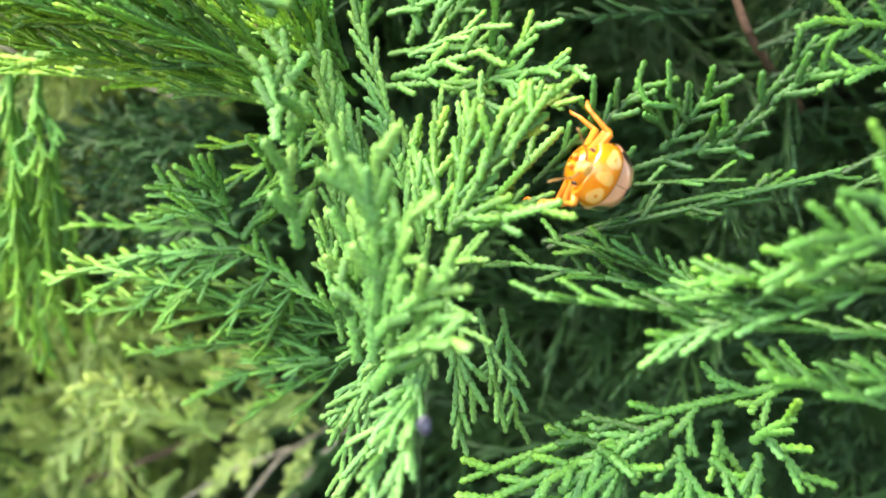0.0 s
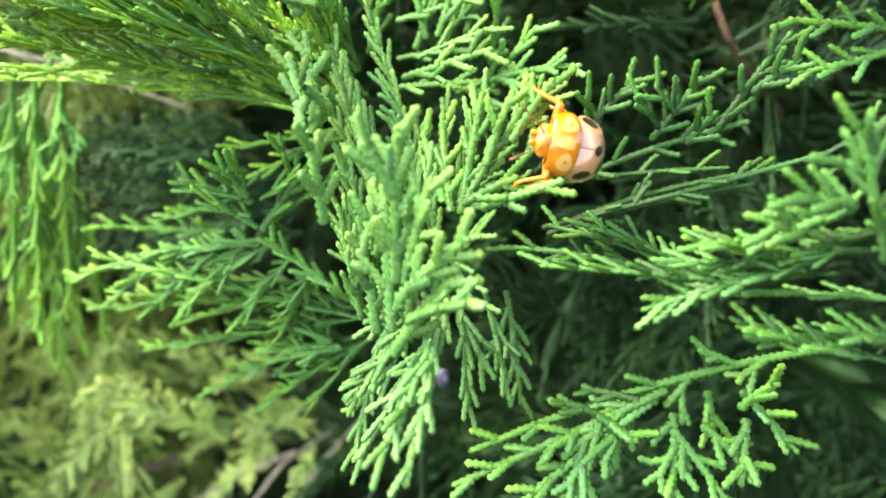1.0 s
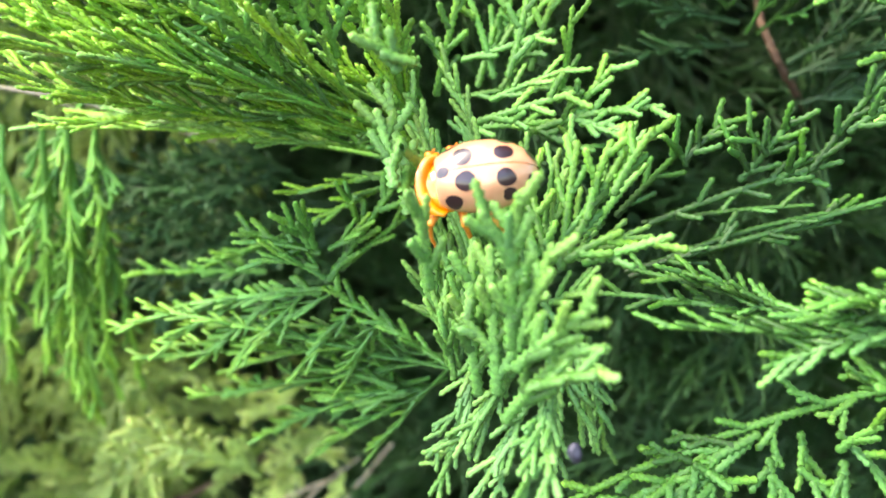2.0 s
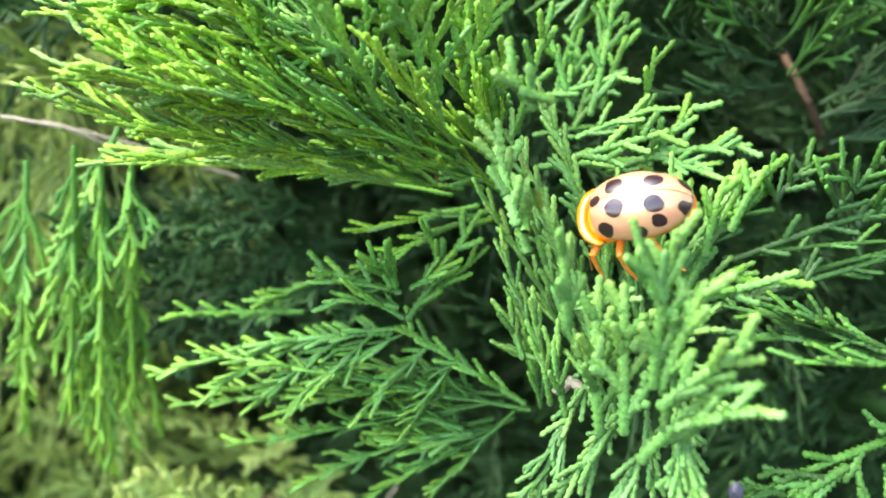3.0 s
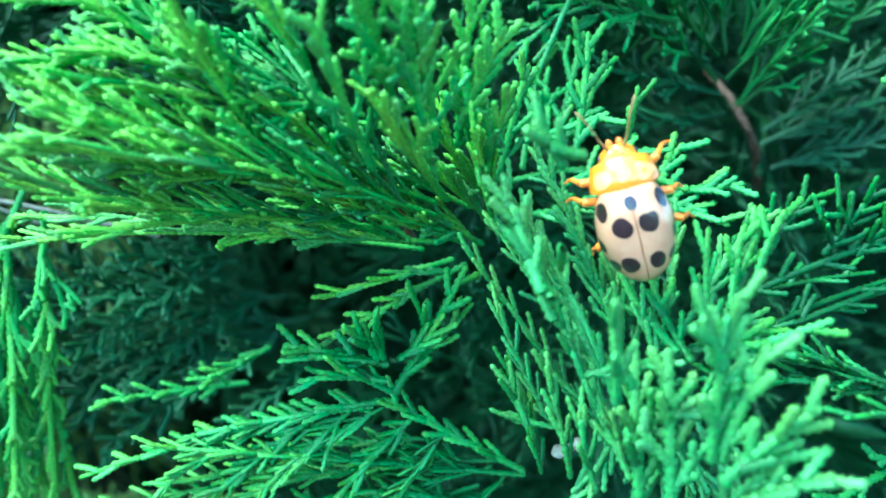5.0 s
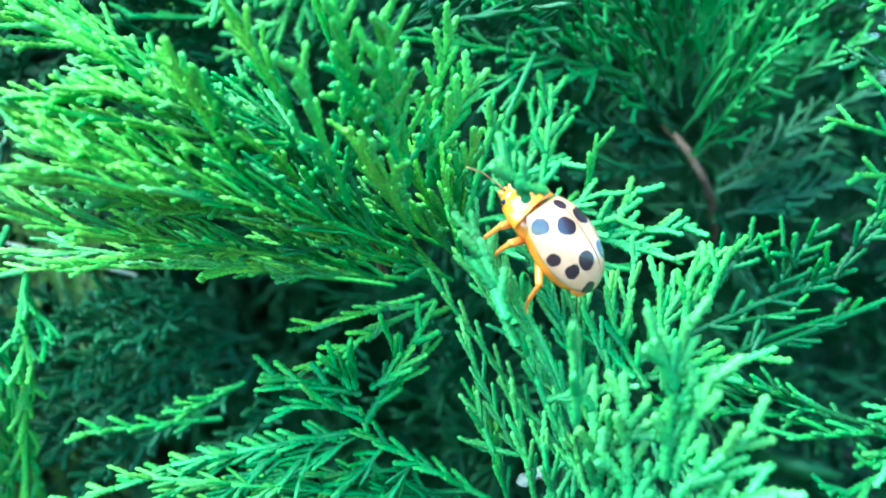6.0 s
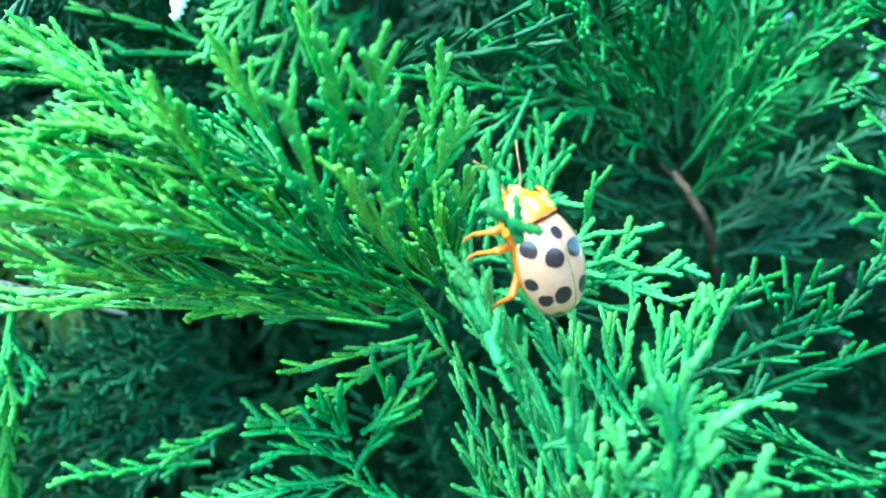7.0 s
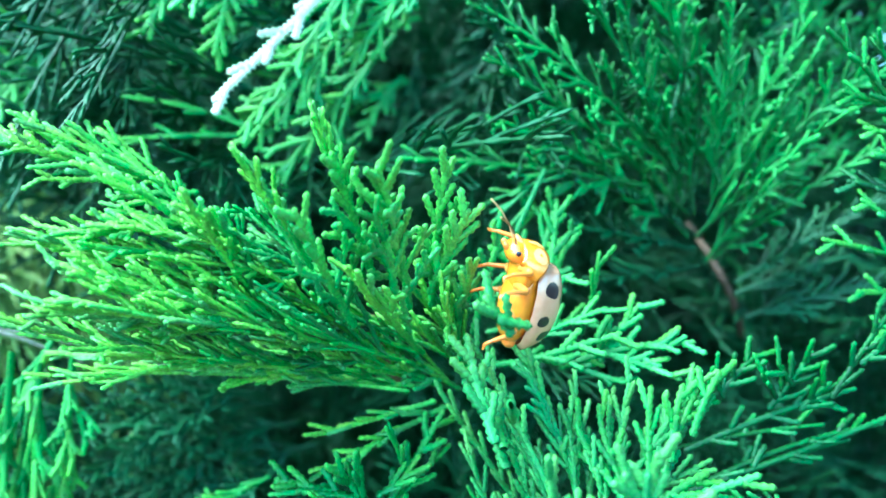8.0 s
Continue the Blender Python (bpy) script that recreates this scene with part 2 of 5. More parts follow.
def make_mesh(name, v, f, q, origin=None):
    if origin is not None:
        v = v - np.array(origin)
    sizes = np.where(f[:, 3] < 0, 3, 4)
    loops = f.ravel()
    loops = loops[loops >= 0]
    me = bpy.data.meshes.new(name)
    me.vertices.add(len(v))
    me.vertices.foreach_set("co", v.astype(np.float32).ravel())
    me.loops.add(len(loops))
    me.loops.foreach_set("vertex_index", loops.astype(np.int32))
    me.polygons.add(len(f))
    me.polygons.foreach_set("loop_start", np.r_[0, np.cumsum(sizes)[:-1]].astype(np.int32))
    me.update(calc_edges=True)
    me.polygons.foreach_set("use_smooth", np.ones(len(f), bool))
    me.attributes.new("fresh", "FLOAT", "POINT").data.foreach_set("value", q.astype(np.float32))
    me.validate()
    return me


def unit(v):
    v = np.asarray(v, float)
    return v / (np.linalg.norm(v) + 1e-12)


def spun(v, axis, degrees):
    a, axis = radians(degrees), unit(axis)
    return v * math.cos(a) + np.cross(axis, v) * math.sin(a) + axis * (axis @ v) * (1 - math.cos(a))


def bowed(p0, d, length, towards, bend, steps=6):
    """A path that starts along d and bends towards another way."""
    d, towards, pts = unit(d), unit(towards), [np.asarray(p0, float)]
    for k in range(steps):
        d = unit(d + towards * bend / steps)
        pts.append(pts[-1] + d * length / steps)
    return np.array(pts)


def shoot(g, rng, p0, d, length, face, towards, r, f0, f1, sides=6, pitch=0.00075, gap=0.0034, spread=34, long=1.0, knobs=0.6):
    """A side shoot with its own short twigs, which alternate in the plane of the spray."""
    path = bowed(p0, d, length, towards, 0.5)
    g.tube(path, r * 1.0, r * 0.88, f0, f1, sides, pitch, flat=face)
    if length < 0.0035 or not g.v:
        return
    n = max(1, int(length / gap))
    side = rng.choice([-1, 1])
    for k in range(n):
        u = (k + 0.55 + rng.uniform(-0.2, 0.2)) / (n + 0.5)
        i = min(5, int(u * 6))
        p = path[i] + (path[i + 1] - path[i]) * (u * 6 - i)
        t = unit(path[i + 1] - path[i])
        side = -side
        way = spun(t, face, side * (spread + rng.uniform(-14, 18)))
        way = unit(way + np.asarray(face) * rng.uniform(-0.4, 0.55))
        ln = min(0.009, length * 0.5) * long * (1.05 - 0.65 * u) * rng.uniform(0.4, 1.3)
        if ln > 0.0012:
            f = f0 + (f1 - f0) * u
            twig = bowed(p, way, ln, t, 0.45, 3)
            tip = min(1, f + 0.06 * rng.random())
            g.tube(twig, r * 0.92, r * 0.8, f, tip, sides, pitch, flat=face)
            if sides > 4 and ln > 0.0018:  # buds along the twig
                for s in (0.45, 0.72):
                    if rng.random() < knobs * 0.7:
                        d = unit(twig[-1] - twig[0])
                        q = twig[0] + (twig[-1] - twig[0]) * (s + rng.uniform(-0.1, 0.1))
                        bud = spun(d, face, rng.choice([-1, 1]) * rng.uniform(28, 48))
                        g.tube(bowed(q, bud, rng.uniform(0.0009, 0.0022), d, 0.5, 2), r * 0.82, r * 0.76, tip - 0.05, tip, sides, pitch, flat=face)
    if sides > 4:
        t = unit(path[-1] - path[-2])
        for side in (-1, 1):  # the tip ends in a small fork
            if rng.random() < 0.75:
                p = path[-2] + (path[-1] - path[-2]) * rng.uniform(-0.2, 0.5)
                way = unit(spun(t, face, side * rng.uniform(28, 46)) + np.asarray(face) * rng.uniform(-0.2, 0.3))
                g.tube(bowed(p, way, rng.uniform(0.0012, 0.0023), t, 0.4, 2), r * 0.86, r * 0.78, f1 - 0.04, f1, sides, pitch, flat=face)
        for k in range(int(knobs * length / 0.004)):
            i = rng.integers(1, 6)
            way = unit(spun(unit(path[i + 1] - path[i]), face, rng.choice([-1, 1]) * rng.uniform(30, 60)) + np.asarray(face) * rng.uniform(-0.6, 0.8))
            p = path[i] + (path[i + 1] - path[i]) * rng.random()
            g.tube(bowed(p, way, rng.uniform(0.0012, 0.0026), unit(path[-1] - path[0]), 0.3, 2), r * 0.85, r * 0.8, f1 - 0.1, f1, sides, pitch, flat=face)


LOOK = {  # how each group has grown: freshness at base and tip (also set for how lit or shaded it stands), thickness in mm, spread in degrees, gap between twigs in mm, fullness, twig length
    "tuft": (0.42, 1.0, 0.35, 21, 3.6, 1.5, 1.5), "crest": (0.45, 1.0, 0.37, 34, 2.8, 1.3, 0.9), "sprig": (0.3, 0.68, 0.37, 40, 3.2, 0.85, 0.9),
    "column": (0.34, 0.7, 0.29, 15, 4.2, 1.2, 1.5), "near": (0.35, 0.72, 0.46, 40, 3.6, 0.9, 1.0), "reach": (0.25, 0.75, 0.29, 22, 2.6, 2.3, 1.2),
    "droop": (0.4, 0.8, 0.38, 10, 4.0, 1.5, 1.2), "forked": (0.0, 0.34, 0.32, 44, 3.0, 0.9, 0.8), "side": (0.06, 0.42, 0.36, 34, 2.8, 1.5, 0.85),
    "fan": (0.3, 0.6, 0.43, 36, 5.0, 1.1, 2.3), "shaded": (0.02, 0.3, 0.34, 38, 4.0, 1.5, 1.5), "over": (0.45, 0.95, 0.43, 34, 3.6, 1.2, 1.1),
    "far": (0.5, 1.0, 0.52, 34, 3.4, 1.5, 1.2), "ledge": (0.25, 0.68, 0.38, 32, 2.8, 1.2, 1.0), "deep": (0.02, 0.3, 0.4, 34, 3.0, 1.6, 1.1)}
FLAT = {  # the way that the plane of a spray faces: most lie nearly level, some face outwards
    "tuft": (0.0, -0.42, 0.9), "reach": (0.0, -0.3, 0.95), "ledge": (0.0, -0.35, 0.93), "side": (0.0, -0.3, 0.95), "forked": (-0.1, -0.5, 0.85)}
KNOBS = {"crest": 0.7, "tuft": 0.65, "fan": 0.05, "column": 0.35, "side": 1.2, "forked": 1.1, "near": 1.3, "sprig": 1.0, "ledge": 1.0}  # short side buds
shrub = tagged(new("juniper_shrub"), "dense green juniper shrub with scaly, forking, drooping shoots", "shrub")
shrub.location = (0.0, 0.35, 0.0)
SEED = [10]


def spray(group, base, tip, n=8, reach=0.3, spread=None, arch=0.25, face=None, pale=0):
    """A leader from base to tip (cm) with its side shoots, each an object of its own."""
    f0, f1, thick, wide, gap, full, long = LOOK[group]
    wide, r = spread or wide, thick / 1000
    SEED[0] += 1
    rng = np.random.default_rng(SEED[0])
    a, b = np.array(cm(*base)), np.array(cm(*tip))
    length = np.linalg.norm(b - a)
    mid = (a + b) / 2 + np.array([0, 0, arch * 0.12 * length]) + rng.normal(0, 0.03, 3) * length
    u = np.linspace(0, 1, 13)[:, None]
    path = (1 - u) ** 2 * a + 2 * u * (1 - u) * mid + u**2 * b
    if face is None:
        face = unit(np.array(FLAT.get(group, (0.05, -0.75, 0.65))) + rng.normal(0, 0.2, 3))
    axis = unit(b - a)
    face = unit(np.asarray(face) - axis * (axis @ np.asarray(face)) * 0.9)
    r = r * 1.35 if pale else r
    # the group picks the leaf colour, and with it any painted sun or shade
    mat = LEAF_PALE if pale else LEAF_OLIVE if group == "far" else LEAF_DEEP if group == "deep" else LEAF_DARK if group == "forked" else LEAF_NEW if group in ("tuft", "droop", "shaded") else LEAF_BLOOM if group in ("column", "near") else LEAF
    g = Growth()
    g.tube(path, r * 1.1, r * 0.92, f0, f1, flat=face)
    if not g.v:  # the beetle has pushed it aside
        face = unit(face)
        for k in range(1, 12):
            away = path + np.array([0, 0.0012 * k, -0.0004 * k]) * np.sin(np.linspace(0.2, 1, 13) * math.pi / 2)[:, None]
            if not in_the_way(away):
                break
        path = away
        g.tube(path, r * 1.1, r * 0.92, f0, f1, flat=face)
        if not g.v:
            return None
    stem = part("spray", g.mesh("spray", a), mat, shrub, place=Vector(a) - shrub.location)
    n = int(round(n * full))
    side = 1
    for k in range(n):
        s = 0.08 + 0.88 * (k + rng.uniform(0.2, 0.8)) / n
        i = min(11, int(s * 12))
        p = path[i] + (path[i + 1] - path[i]) * (s * 12 - i)
        t = unit(path[i + 1] - path[i])
        side = -side
        way = spun(t, face, side * (wide + rng.uniform(-12, 18)))
        way = unit(way + face * rng.uniform(-0.3, 0.5) + np.array([0, 0, 0.12]))
        ln = length * reach * {"tuft": 1.5, "side": 1.25}.get(group, 1.0) * (1.15 - 0.75 * s) * rng.uniform(0.7, 1.25)
        ln = max(0.003, min(0.02, ln))
        fs = f0 + (f1 - f0) * s
        tone = rng.uniform(-0.18, 0.2)
        g = Growth()
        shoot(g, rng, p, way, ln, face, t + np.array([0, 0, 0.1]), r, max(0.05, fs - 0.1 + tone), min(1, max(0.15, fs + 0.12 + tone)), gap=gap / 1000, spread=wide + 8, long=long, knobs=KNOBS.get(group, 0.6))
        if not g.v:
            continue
        waxy = group == "tuft" and rng.random() < 0.28  # bluish shoots among the young ones, partly for the teal of skylit shade
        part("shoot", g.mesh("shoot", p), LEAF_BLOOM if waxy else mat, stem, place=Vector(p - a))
    return stem


# ---- the ground ----
def ground_mesh():
    bm = bmesh.new()
    bmesh.ops.create_grid(bm, x_segments=60, y_segments=60, size=1.0)
    for v in bm.verts:
        d = v.co.length
        v.co *= 1 + 40 * d**4
        v.co.z = 0.02 * noise.noise(v.co * 5) if v.co.length < 3 else 0.0
    me = bpy.data.meshes.new("ground")
    bm.to_mesh(me)
    bm.free()
    return me


tagged(part("ground", ground_mesh(), SOIL), "bare dark soil under the shrub", "ground", kind="structure")


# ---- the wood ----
def branch(name, mat, label, points, r0, r1):
    """A bent woody stem through a few places (cm), knotty and tapering."""
    pts = np.array([cm(*p) for p in points])
    u = np.linspace(0, len(pts) - 1, 10 * len(pts))
    path = np.stack([np.interp(u, range(len(pts)), pts[:, i]) for i in range(3)], 1)
    for _ in range(6):
        path[1:-1] = (path[:-2] + 2 * path[1:-1] + path[2:]) / 4
    path += np.array([[noise.noise(Vector((k * 0.6, j * 7.0, r0 * 9e3))) * r0 * 0.5 for j in range(3)] for k in range(len(path))])
    g = Growth()
    g.tube(path, r0, r1, 0, 0, 10, r0 * 0.9, True)
    v, f, q = g.arrays()
    origin = path[0]
    return part(name, make_mesh(name, v, f, q, origin), mat, shrub, label, Vector(origin) - shrub.location)


branch("trunk", BARK, "stout brown trunk hidden in the shrub", [(9, 58, -91), (7, 56, -60), (8, 57, -25), (5, 55, 10)], 0.02, 0.009)
branch('branch', BARK, 'reddish-brown woody branch', [(3.82, 12.40, 0.45), (3.49, 11.40, 0.14), (3.63, 11.10, -0.34), (3.95, 11.30, -0.68), (5.16, 12.80, -1.52)], 0.0005, 0.0006)
branch('branch', BARK, 'reddish-brown woody branch', [(-7.91, 16.00, -10.21), (-6.24, 16.30, -9.66), (-3.45, 17.00, -8.53)], 0.0007, 0.0006)
branch('branch', GREY_BARK, 'pale dead twig', [(-7.12, 11.50, -0.52), (-6.32, 11.50, -0.67), (-5.47, 12.00, -1.21)], 0.0003, 0.0002)
branch('branch', GREY_BARK, 'pale dead twig stub', [(-0.68, 8.20, -3.23), (-0.59, 8.00, -3.04), (-0.50, 7.90, -3.12)], 0.0007, 0.0005)
branch('branch', BARK, 'reddish-brown woody branch', [(-1.71, 9.70, -1.22), (-1.88, 9.40, -0.86), (-2.15, 9.00, -0.35)], 0.0005, 0.0004)
branch('branch', GREY_BARK, 'pale dead twig', [(-6.94, 12.50, -0.65), (-6.19, 12.50, -0.85), (-4.32, 13.00, -1.55)], 0.0003, 0.0003)
branch('branch', GREY_BARK, 'pale dead twig', [(-4.10, 15.00, -9.97), (-3.41, 15.20, -9.03), (-2.42, 15.80, -8.55)], 0.0004, 0.0003)
branch('branch', GREY_BARK, 'pale dead twig', [(-3.10, 14.60, -9.71), (-2.68, 15.00, -9.04), (-1.78, 15.40, -8.09)], 0.0004, 0.0003)
branch('branch', GREY_BARK, 'pale dead twig', [(-5.58, 15.60, -10.35), (-4.65, 15.40, -9.55), (-3.17, 15.20, -8.77)], 0.0004, 0.0003)

# ---- sprays, space by space: base and tip in cm from the first eye ----
# the large tuft that fans out over the beetle
spray('tuft', (-1.68, 8.80, -0.72), (-5.04, 7.80, 0.30), reach=0.2, n=14)
spray('tuft', (-2.24, 8.20, 0.03), (-5.44, 8.20, 0.61), reach=0.2, n=12)
spray('tuft', (-1.77, 8.60, -0.80), (-5.30, 7.60, 0.10), reach=0.2, n=14)
spray('tuft', (-2.02, 9.20, -1.00), (-5.53, 8.30, -0.22), reach=0.2, n=14)
spray('tuft', (-1.85, 9.60, -1.20), (-5.72, 10.80, -0.86), reach=0.12, n=9, spread=16)
spray('tuft', (-1.62, 9.50, -1.31), (-5.81, 10.00, -0.97), reach=0.1, n=9, spread=14)
spray('tuft', (-2.22, 8.40, -0.65), (-4.43, 7.90, 0.21), reach=0.2, n=10)
spray('tuft', (-1.98, 8.60, -0.74), (-3.97, 7.80, -0.01), reach=0.2, n=8)
spray('tuft', (-2.55, 8.00, 0.18), (-4.69, 8.00, 0.76), reach=0.2, n=12)
spray('tuft', (-1.81, 9.00, -0.97), (-4.90, 8.40, -0.11), reach=0.2, n=12)
spray('tuft', (-1.55, 9.20, -1.19), (-4.35, 9.20, -0.72), reach=0.2, n=11)
spray('tuft', (-1.33, 9.40, -1.42), (-2.78, 9.30, -1.68), reach=0.12, n=5)
spray('tuft', (-1.25, 9.20, -1.44), (-2.82, 9.20, -2.14), reach=0.14, n=7)
spray('tuft', (-1.31, 9.20, -1.20), (-2.64, 8.40, -0.65), reach=0.2, n=8)
spray('tuft', (-1.62, 8.80, -1.00), (-3.33, 8.20, -0.36), reach=0.2, n=9)
spray('crest', (-2.54, 7.80, -0.24), (-3.20, 6.70, 0.90), reach=0.3, n=8, face=(0.1, -0.9, 0.4))
spray('crest', (-2.01, 7.80, -0.10), (-2.53, 6.70, 1.23), reach=0.3, n=8, face=(0.1, -0.9, 0.4))
spray('crest', (-1.73, 8.00, -0.11), (-1.74, 7.40, 1.30), reach=0.3, n=8, face=(0.1, -0.9, 0.4))
spray('crest', (-2.38, 7.60, 0.21), (-2.88, 6.80, 1.35), reach=0.3, n=8, face=(0.1, -0.9, 0.4))
spray('tuft', (-2.93, 7.80, 0.32), (-3.60, 7.20, 1.32), reach=0.22, n=8)
spray('tuft', (-3.38, 8.20, -0.08), (-4.00, 7.40, 0.92), reach=0.22, n=8)
spray('tuft', (-3.30, 8.40, 0.12), (-4.85, 8.20, 1.30), reach=0.22, n=11)
spray('tuft', (-3.32, 8.80, -0.33), (-5.22, 8.80, 0.28), reach=0.22, n=10)
spray('tuft', (-3.44, 8.60, -0.15), (-5.20, 8.50, 0.50), reach=0.22, n=10)
spray('crest', (-1.43, 8.20, -0.51), (-1.45, 7.40, 0.41), reach=0.3, n=7, face=(0.1, -0.9, 0.4))
spray('tuft', (-1.78, 8.20, -0.61), (-2.67, 7.00, 0.30), reach=0.22, n=8)
spray('tuft', (-2.13, 8.60, -0.69), (-3.42, 7.80, 0.36), reach=0.22, n=8)
spray('tuft', (-2.71, 9.20, -0.78), (-5.42, 8.80, -0.82), reach=0.12, n=9, spread=16)
spray('tuft', (-2.55, 8.80, -0.52), (-4.77, 8.60, -0.17), reach=0.22, n=10)
spray('tuft', (-1.16, 8.60, -0.97), (-1.75, 7.60, 0.06), reach=0.22, n=6)
spray('crest', (-2.23, 7.40, 0.11), (-2.49, 6.80, 1.28), n=7, face=(0.1, -0.9, 0.4), reach=0.3)
spray('crest', (-1.81, 7.80, 0.04), (-1.53, 7.40, 0.86), n=6, face=(0.1, -0.9, 0.4), reach=0.3)
spray('tuft', (-4.21, 9.00, 1.10), (-5.46, 8.80, 1.72), n=4, reach=0.15)
spray('tuft', (-3.60, 7.80, 0.58), (-4.01, 7.20, 0.90), n=4)
spray('tuft', (-2.43, 8.00, 0.59), (-2.89, 7.60, 1.63), n=8)
spray('tuft', (-3.93, 9.00, 1.04), (-4.51, 8.60, 0.94), n=5)
spray('tuft', (-4.05, 9.20, 1.10), (-5.79, 9.20, 1.56), n=12)
spray('tuft', (-3.56, 8.60, 0.81), (-5.14, 8.20, 0.60), n=8)
spray('tuft', (-1.08, 8.80, -1.00), (-2.17, 8.40, -0.11), reach=0.24, n=8)
spray('tuft', (-1.19, 8.70, -0.74), (-2.08, 8.30, 0.27), reach=0.24, n=8)
spray('tuft', (-1.14, 9.00, -1.21), (-2.31, 8.80, -0.53), reach=0.24, n=8)
spray('tuft', (-1.27, 9.00, -0.82), (-2.54, 8.80, -0.18), reach=0.24, n=8)
# upright sprigs beside and behind the beetle
spray('sprig', (-0.26, 9.30, -0.57), (0.24, 9.50, 0.92), n=7)
spray('sprig', (-0.57, 9.30, -0.51), (0.07, 10.00, 0.97), n=5)
spray('sprig', (0.28, 8.90, -0.65), (0.32, 8.50, 0.35), n=4, reach=0.2)
spray('sprig', (0.01, 9.20, -0.33), (0.27, 9.20, 0.48), n=4)
spray('sprig', (-0.78, 9.20, -0.61), (0.47, 8.80, -0.50), n=6, reach=0.14)
spray('sprig', (-0.78, 9.00, -0.19), (0.06, 8.60, 0.09), n=4, reach=0.12)
spray('sprig', (-0.12, 8.60, -0.95), (1.12, 7.85, -0.60), n=8, reach=0.36, spread=38)
spray('sprig', (0.26, 8.40, -0.87), (0.72, 8.30, -0.22), n=6, reach=0.3)
spray('sprig', (0.39, 8.30, -0.80), (0.93, 7.80, -0.98), n=5, reach=0.25)
spray('sprig', (-0.82, 8.80, -0.91), (0.42, 8.50, -0.80), n=7)
spray('sprig', (-1.17, 8.80, -0.73), (-1.62, 8.00, 0.42), n=8)
spray('sprig', (-1.06, 8.80, -0.56), (-0.80, 8.60, 0.58), n=7)
spray('sprig', (-1.27, 8.60, -0.54), (-1.85, 7.80, 0.69), n=8)
spray('sprig', (-0.68, 8.20, -0.77), (0.23, 7.80, -0.45), n=6)
spray('sprig', (-0.53, 8.40, -0.57), (0.27, 8.20, -0.24), n=6)
spray('sprig', (-0.32, 8.60, -0.36), (-0.02, 8.90, 0.88), n=6)
spray('sprig', (-0.44, 8.80, -0.38), (-0.77, 9.00, 0.63), n=4, reach=0.12)
spray('sprig', (-0.09, 6.50, -1.83), (0.10, 6.60, -0.68), n=5, reach=0.16, face=(0.1, -0.9, 0.4))
spray('sprig', (-0.06, 6.50, -1.73), (0.56, 6.60, -0.67), n=5, reach=0.2, face=(0.1, -0.9, 0.4))
spray('sprig', (0.12, 6.55, -1.41), (0.37, 6.60, -0.70), n=3, reach=0.2, face=(0.1, -0.9, 0.4))
spray('sprig', (0.34, 6.60, -1.21), (0.71, 6.65, -0.63), n=3, reach=0.25, face=(0.1, -0.9, 0.4))
spray('sprig', (-0.08, 6.50, -1.75), (0.40, 6.45, -1.49), n=5, reach=0.2, face=(0.1, -0.9, 0.4))
spray('sprig', (-0.17, 6.50, -1.80), (-0.26, 6.60, -0.80), n=6, reach=0.18, face=(0.1, -0.9, 0.4))
spray('sprig', (-0.24, 6.60, -1.73), (-0.45, 6.70, -0.99), n=6, reach=0.2, face=(0.1, -0.9, 0.4))
# the column of shoots that the beetle climbs
spray('column', (-0.34, 7.40, -2.25), (-1.01, 8.00, -0.18), n=14, reach=0.2)
spray('column', (-0.45, 7.60, -2.18), (-1.29, 8.40, -0.84), n=9, reach=0.25)
spray('column', (-0.50, 7.30, -2.04), (-0.46, 7.60, -1.18), n=6)
spray('column', (-0.34, 7.30, -2.05), (-0.22, 8.00, -1.00), n=6)
spray('column', (-0.17, 7.30, -1.94), (0.04, 7.70, -1.06), n=5)
spray('column', (-0.12, 7.20, -1.97), (0.73, 7.10, -0.73), n=6, reach=0.3, spread=34)
spray('column', (-0.09, 7.30, -1.94), (0.18, 7.50, -0.81), n=5)
spray('column', (-0.12, 7.10, -1.94), (0.79, 7.00, -1.58), n=5, reach=0.2, spread=34)
spray('column', (-0.24, 6.70, -2.16), (0.03, 6.20, -2.60), n=5, spread=34)
spray('column', (-0.20, 6.50, -2.36), (-0.22, 6.00, -2.73), n=4)
spray('column', (-0.21, 6.20, -2.62), (-0.73, 5.00, -3.48), n=10, reach=0.22)
spray('column', (-0.27, 6.00, -2.70), (-0.38, 5.30, -3.08), n=5)
spray('column', (-0.28, 5.70, -2.93), (-0.52, 5.00, -3.58), n=6)
spray('column', (-0.45, 7.00, -2.58), (-0.80, 6.80, -3.60), n=7)
spray('column', (-0.51, 7.20, -2.47), (-0.91, 7.20, -3.18), n=6)
spray('column', (-0.63, 7.60, -2.97), (-1.16, 7.60, -4.79), n=9)
spray('column', (0.19, 7.60, -2.86), (0.45, 7.40, -3.92), n=7)
spray('column', (0.44, 7.80, -2.93), (0.64, 7.70, -4.20), n=7)
spray('column', (0.00, 7.40, -3.15), (0.05, 7.20, -4.06), n=7)
spray('column', (-0.81, 7.80, -2.78), (-1.24, 8.00, -2.72), n=4)
spray('column', (-0.40, 7.20, -2.36), (-0.90, 7.80, -1.69), n=8)
spray('column', (-0.74, 7.60, -2.42), (-1.00, 7.80, -2.17), n=3)
spray('column', (-0.29, 6.90, -2.27), (-0.39, 7.20, -1.52), n=6)
spray('column', (-0.19, 6.70, -2.21), (0.10, 6.50, -2.00), n=5, spread=34)
spray('column', (-0.30, 6.80, -2.68), (-1.07, 6.80, -3.72), n=8)
spray('column', (-0.36, 6.40, -2.97), (-0.99, 6.20, -4.10), n=8)
